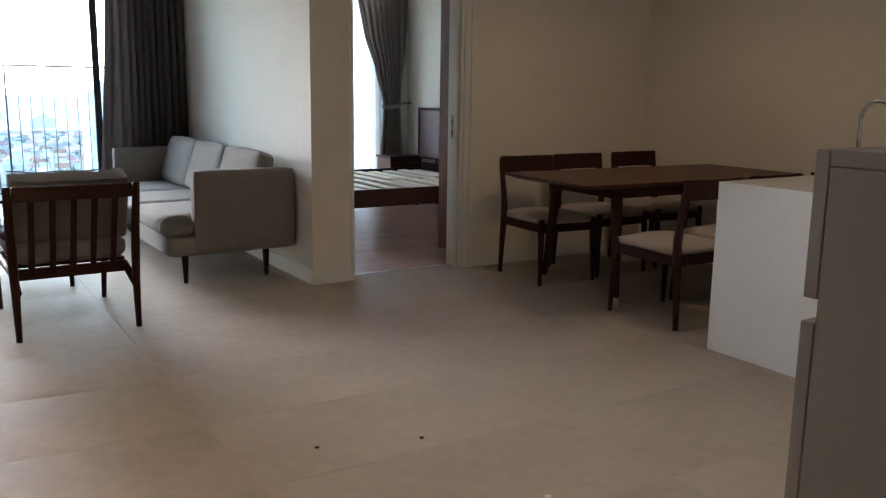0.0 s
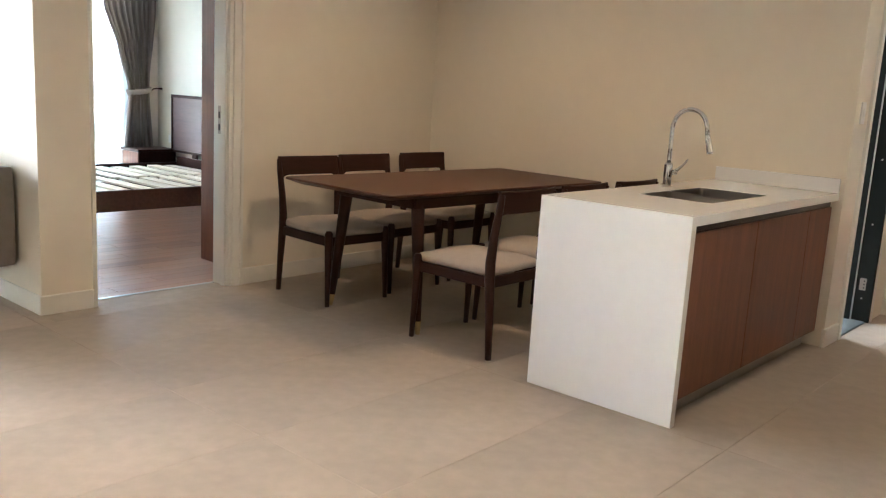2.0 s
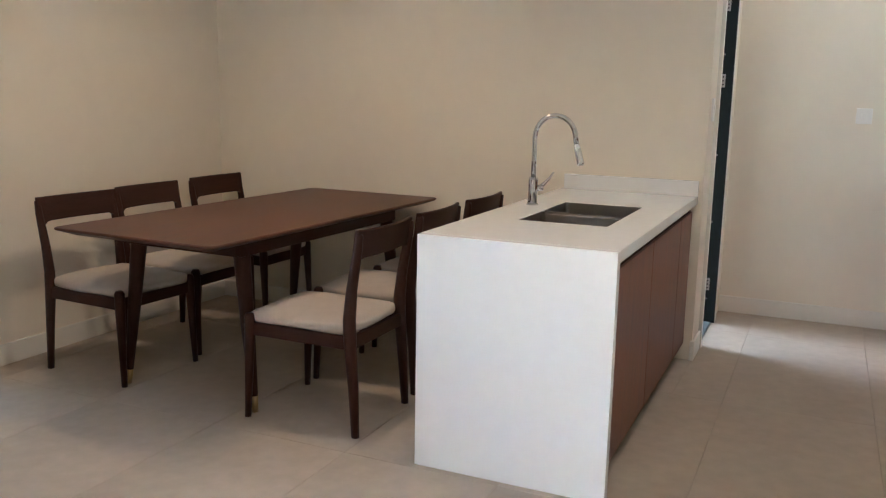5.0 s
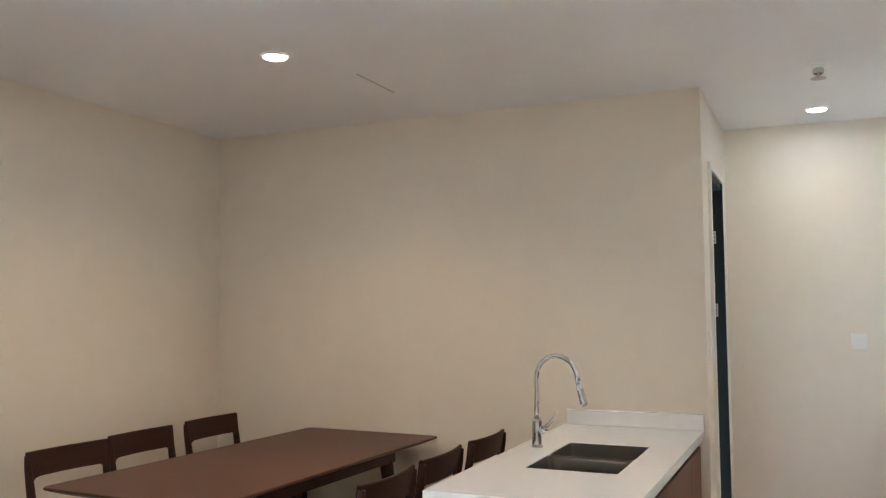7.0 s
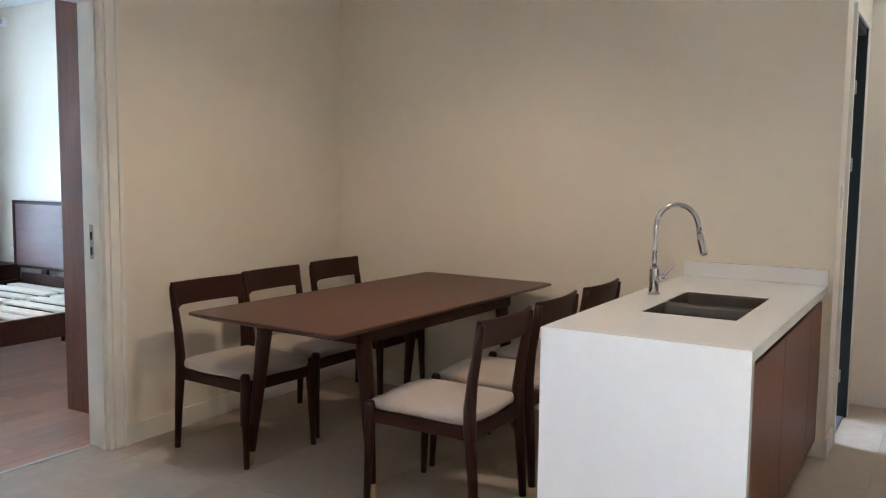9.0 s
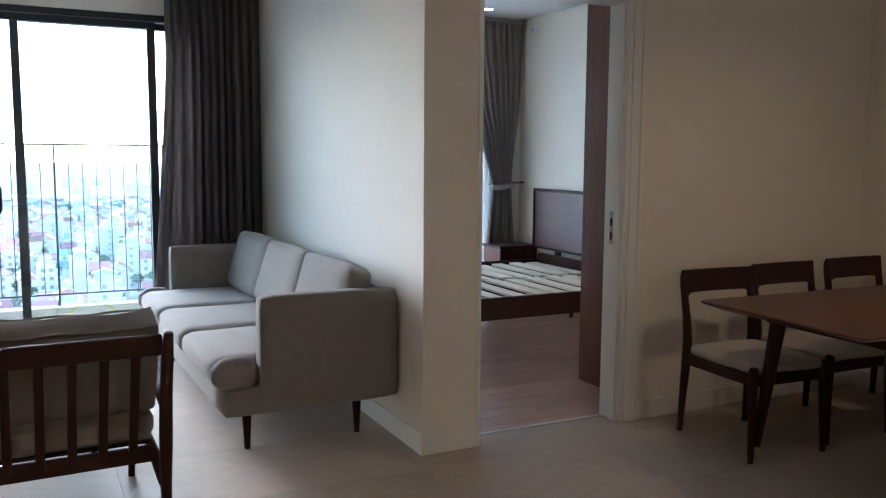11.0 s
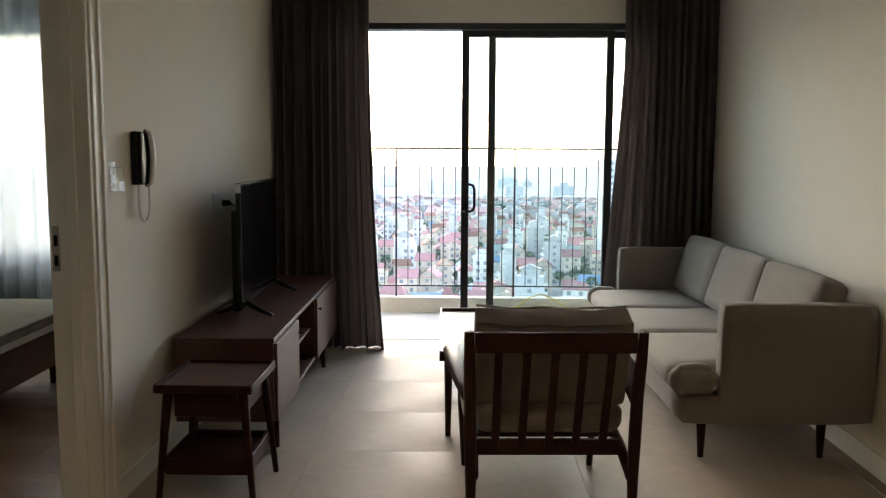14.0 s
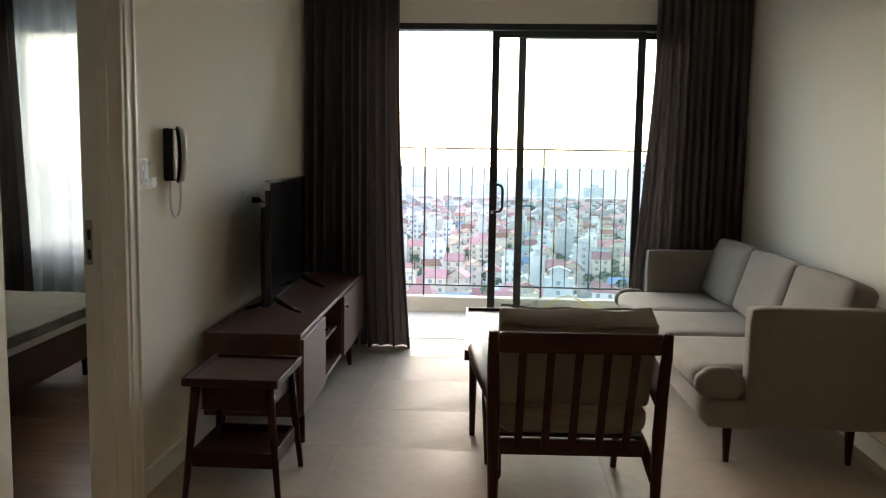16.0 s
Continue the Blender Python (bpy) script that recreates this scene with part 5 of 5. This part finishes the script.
def far_roof(x, y, turn, w, d, h):
    c, s = math.cos(radians(turn)), math.sin(radians(turn))
    w, d = w + 0.5, d + 0.5
    pts = ((-w, -d, 0), (w, -d, 0), (w, d, 0), (-w, d, 0), (-w + 1, 0, d * 0.6), (w - 1, 0, d * 0.6))
    v = [(x + c * a - s * b, y + s * a + c * b, GZ + h + z) for a, b, z in pts]
    return v, [(0, 1, 5, 4), (2, 3, 4, 5), (3, 0, 4), (1, 2, 5)]


sized = [(x, y, t, rng.uniform(2.8, 4.6), rng.uniform(4, 6), rng.uniform(6, 13)) for x, y, t in far]
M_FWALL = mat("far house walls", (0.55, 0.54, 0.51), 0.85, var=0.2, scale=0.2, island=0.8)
# Haze sits in the base colour: far red roofs paler than near ones.
M_FROOF = mat("far red and rust roofs, paled for haze", (0.5, 0.34, 0.3), 0.85, var=0.4, scale=0.2, island=0.9)
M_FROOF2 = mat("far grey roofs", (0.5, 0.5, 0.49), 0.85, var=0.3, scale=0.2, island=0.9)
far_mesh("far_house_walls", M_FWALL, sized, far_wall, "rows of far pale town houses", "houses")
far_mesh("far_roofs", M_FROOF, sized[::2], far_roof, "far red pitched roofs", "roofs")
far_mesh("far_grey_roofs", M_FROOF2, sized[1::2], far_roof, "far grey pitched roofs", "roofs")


def tree_proto(seed):
    r = random.Random(seed)
    e = thing("tree", "leafy green city tree among the houses", "tree", group="city trees")
    part("trunk", tube([(0, 0, 0), (0.15, 0.1, 2.2), (0.1, 0.3, 4.5)], [0.35, 0.26, 0.14], 8), M_TRUNK, e)
    bm = bmesh.new()
    for k in range(90):
        a, b = r.uniform(0, 6.28), r.uniform(-0.6, 1.2)
        rad = r.uniform(1.2, 3.0)
        c = Vector((rad * math.cos(a) * math.cos(b), rad * math.sin(a) * math.cos(b), 5.6 + 2.0 * math.sin(b)))
        n = Vector((r.uniform(-1, 1), r.uniform(-1, 1), r.uniform(0.2, 1))).normalized()
        u = n.orthogonal().normalized() * r.uniform(0.5, 1.0)
        w = n.cross(u)
        bm.faces.new([bm.verts.new(c + q) for q in (u, w * 0.8 + n * 0.3, -u, -w * 0.8 - n * 0.2)])
    part("crown", bm, M_TREE, e)
    return e


trees = [tree_proto(k) for k in range(3)]
for k in range(300):
    dist, ang = rng.uniform(330, 820), rng.uniform(-0.2, 0.2)
    m = pose(1 + dist * math.sin(ang), 2 + dist * math.cos(ang), GZ, 0, 0, rng.uniform(0, 360))
    if k < 3:
        trees[k].matrix_basis = m
    else:
        copy_thing(trees[k % 3], m)


def leaf_clump(x, y, z, s):
    r = random.Random(int(x * 13 + y * 7))
    v, f = [], []
    for k in range(12):
        c = Vector((x + r.uniform(-s, s), y + r.uniform(-s, s), z + r.uniform(0, s)))
        n = Vector((r.uniform(-1, 1), r.uniform(-1, 1), r.uniform(0.1, 1))).normalized()
        u = n.orthogonal().normalized() * r.uniform(0.5, 1.1) * s * 0.6
        w = n.cross(u)
        o = len(v)
        v += [tuple(c + q) for q in (u, w, -u, -w)]
        f.append((o, o + 1, o + 2, o + 3))
    return v, f


clumps = []
for k in range(620):
    dist, ang = rng.uniform(820, 1080), rng.uniform(0.015, 0.2)
    if k % 3 == 0:
        dist, ang = rng.uniform(780, 1000), rng.uniform(-0.36, 0.26)
    clumps.append((1 + dist * math.sin(ang), 2 + dist * math.cos(ang), GZ + 2, rng.uniform(4, 7)))
# Bluer and paler than the near trees: haze mixed into the leaf colour.
M_FTREE = mat("far trees, paled and blued for haze", (0.22, 0.3, 0.26), 0.9, var=0.25, scale=0.1, island=0.4)
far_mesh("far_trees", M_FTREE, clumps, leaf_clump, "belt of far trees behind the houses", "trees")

for x, y, w, turn in ((58, 900, 30, 12), (98, 930, 34, -8), (128, 880, 26, 20), (-30, 930, 28, 6)):
    hall = house(w, 15, 2, ROOFS[3], WALLS[0], hip=5.0)
    hall.matrix_basis = pose(x, y, GZ, 0, 0, turn)

# long white viaduct and distant blocks
M_VIA = mat("pale viaduct concrete", (0.7, 0.7, 0.68), 0.8, var=0.05, scale=0.05)
via = thing("viaduct", "long pale concrete viaduct crossing behind the houses", "bridge", (0, 980, GZ))
part("deck", box(-420, 420, -8, 8, 11, 14), M_VIA, via)
for k in range(21):
    part("pier", box(-400 + 40 * k - 1.5, -400 + 40 * k + 1.5, -5, 5, 0, 11), M_VIA, via)
# Pale render, with the haze of distance taken into its colour.
M_FAR = mat("far pale render, lightened for haze", (0.72, 0.73, 0.73), 0.85, var=0.06, scale=0.05)


def block(x, y, w, d, h, turn):
    e = thing("apartment_block", "far pale apartment block with rows of windows", "building", (x, y, GZ), turn, "far blocks")
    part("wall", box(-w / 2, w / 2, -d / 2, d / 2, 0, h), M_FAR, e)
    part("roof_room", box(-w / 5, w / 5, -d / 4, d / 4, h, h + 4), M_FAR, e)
    n = max(2, int(w / 7))
    for s in range(int(h / 3.4)):
        for k in range(n):
            cx = -w / 2 + (k + 0.5) * w / n
            part("window", box(cx - 0.75, cx + 0.75, -d / 2 - 0.06, -d / 2 + 0.1, 3.4 * s + 1.1, 3.4 * s + 2.4), M_HWIN, e)


block(84, 450, 22, 18, 58, 4)
for k in range(16):
    a, dd = rng.uniform(-0.3, 0.24), rng.uniform(1050, 1700)
    block(1 + dd * math.sin(a), dd * math.cos(a), rng.uniform(18, 46), 16, rng.uniform(9, 24), rng.uniform(-25, 25))

# ---- floor pieces ----


def pieces(parent, name, material, cells, size, z, gap, bev):
    """Single flat pieces with eased edges, sharing one mesh per size."""
    cache = {}
    for x0, x1, y0, y1 in cells:
        key = (round(x1 - x0, 3), round(y1 - y0, 3))
        if key not in cache:
            w, d = key[0] / 2 - gap / 2, key[1] / 2 - gap / 2
            bm = bmesh.new()
            lo = [bm.verts.new((a * w, b * d, -0.01)) for a, b in ((-1, -1), (1, -1), (1, 1), (-1, 1))]
            md = [bm.verts.new((a * w, b * d, -bev)) for a, b in ((-1, -1), (1, -1), (1, 1), (-1, 1))]
            hi = [bm.verts.new((a * (w - bev), b * (d - bev), 0)) for a, b in ((-1, -1), (1, -1), (1, 1), (-1, 1))]
            for a, b in ((lo, md), (md, hi)):
                for k in range(4):
                    bm.faces.new((a[k], a[(k + 1) % 4], b[(k + 1) % 4], b[k]))
            bm.faces.new(hi)
            ob = part(name, bm, material, parent)
            cache[key] = ob.data
        else:
            ob = new(name, cache[key])
            ob.parent = parent
        ob.location = ((x0 + x1) / 2, (y0 + y1) / 2, z)


def grid(x0, x1, y0, y1, ox, oy, tw, td, stagger=0.0):
    out = []
    j = math.floor((y0 - oy) / td)
    while oy + j * td < y1 - 1e-4:
        a, b = max(y0, oy + j * td), min(y1, oy + (j + 1) * td)
        sh = ox + stagger * ((j * 0.37) % 1.0) * tw
        i = math.floor((x0 - sh) / tw)
        while sh + i * tw < x1 - 1e-4:
            c, d = max(x0, sh + i * tw), min(x1, sh + (i + 1) * tw)
            if b - a > 0.01 and d - c > 0.01:
                out.append((c, d, a, b))
            i += 1
        j += 1
    return out


TX, TY, TWD, TDP = 0.25, 1.63, 1.234, 0.617
YJ, XJ = TY + 6 * TDP, TX + 4 * TWD
cells = grid(XW, XJ, 0.74, YJ, TX, TY, TWD, TDP) + grid(XJ, XD, 2.47, YJ, TX, TY, TWD, TDP) + grid(XJ, XH, 0.74, 2.47, TX, TY, TWD, TDP)
cells += grid(XW, XS, YJ, YB, TX, TY, TWD, TDP) + grid(XS, XD, YJ, YD, TX, TY, TWD, TDP) + grid(XW, 2.0, -1.2, 0.74, TX, TY, TWD, TDP)
cells += grid(D1A, D1B, YD, YD + 0.13, 0, 0, 9, 9) + grid(XW - 0.13, XW, D2A, D2B, 0, 0, 9, 9)
pieces(sub, "tile", M_TILE, cells, None, 0.0, 0.0013, 0.0006)
pieces(floor_bed_a, "plank", M_PLANK, grid(XS + 0.15, XD, YD + 0.155, B1Y, 3.0, 5.6, 0.92, 0.125, 1.0), None, 0.0, 0.0012, 0.001)
pieces(floor_bed_b, "plank", M_PLANK, grid(-3.2, XW - 0.15, 3.15, YB, -3.0, 3.1, 0.92, 0.125, 1.0), None, 0.002, 0.0012, 0.001)
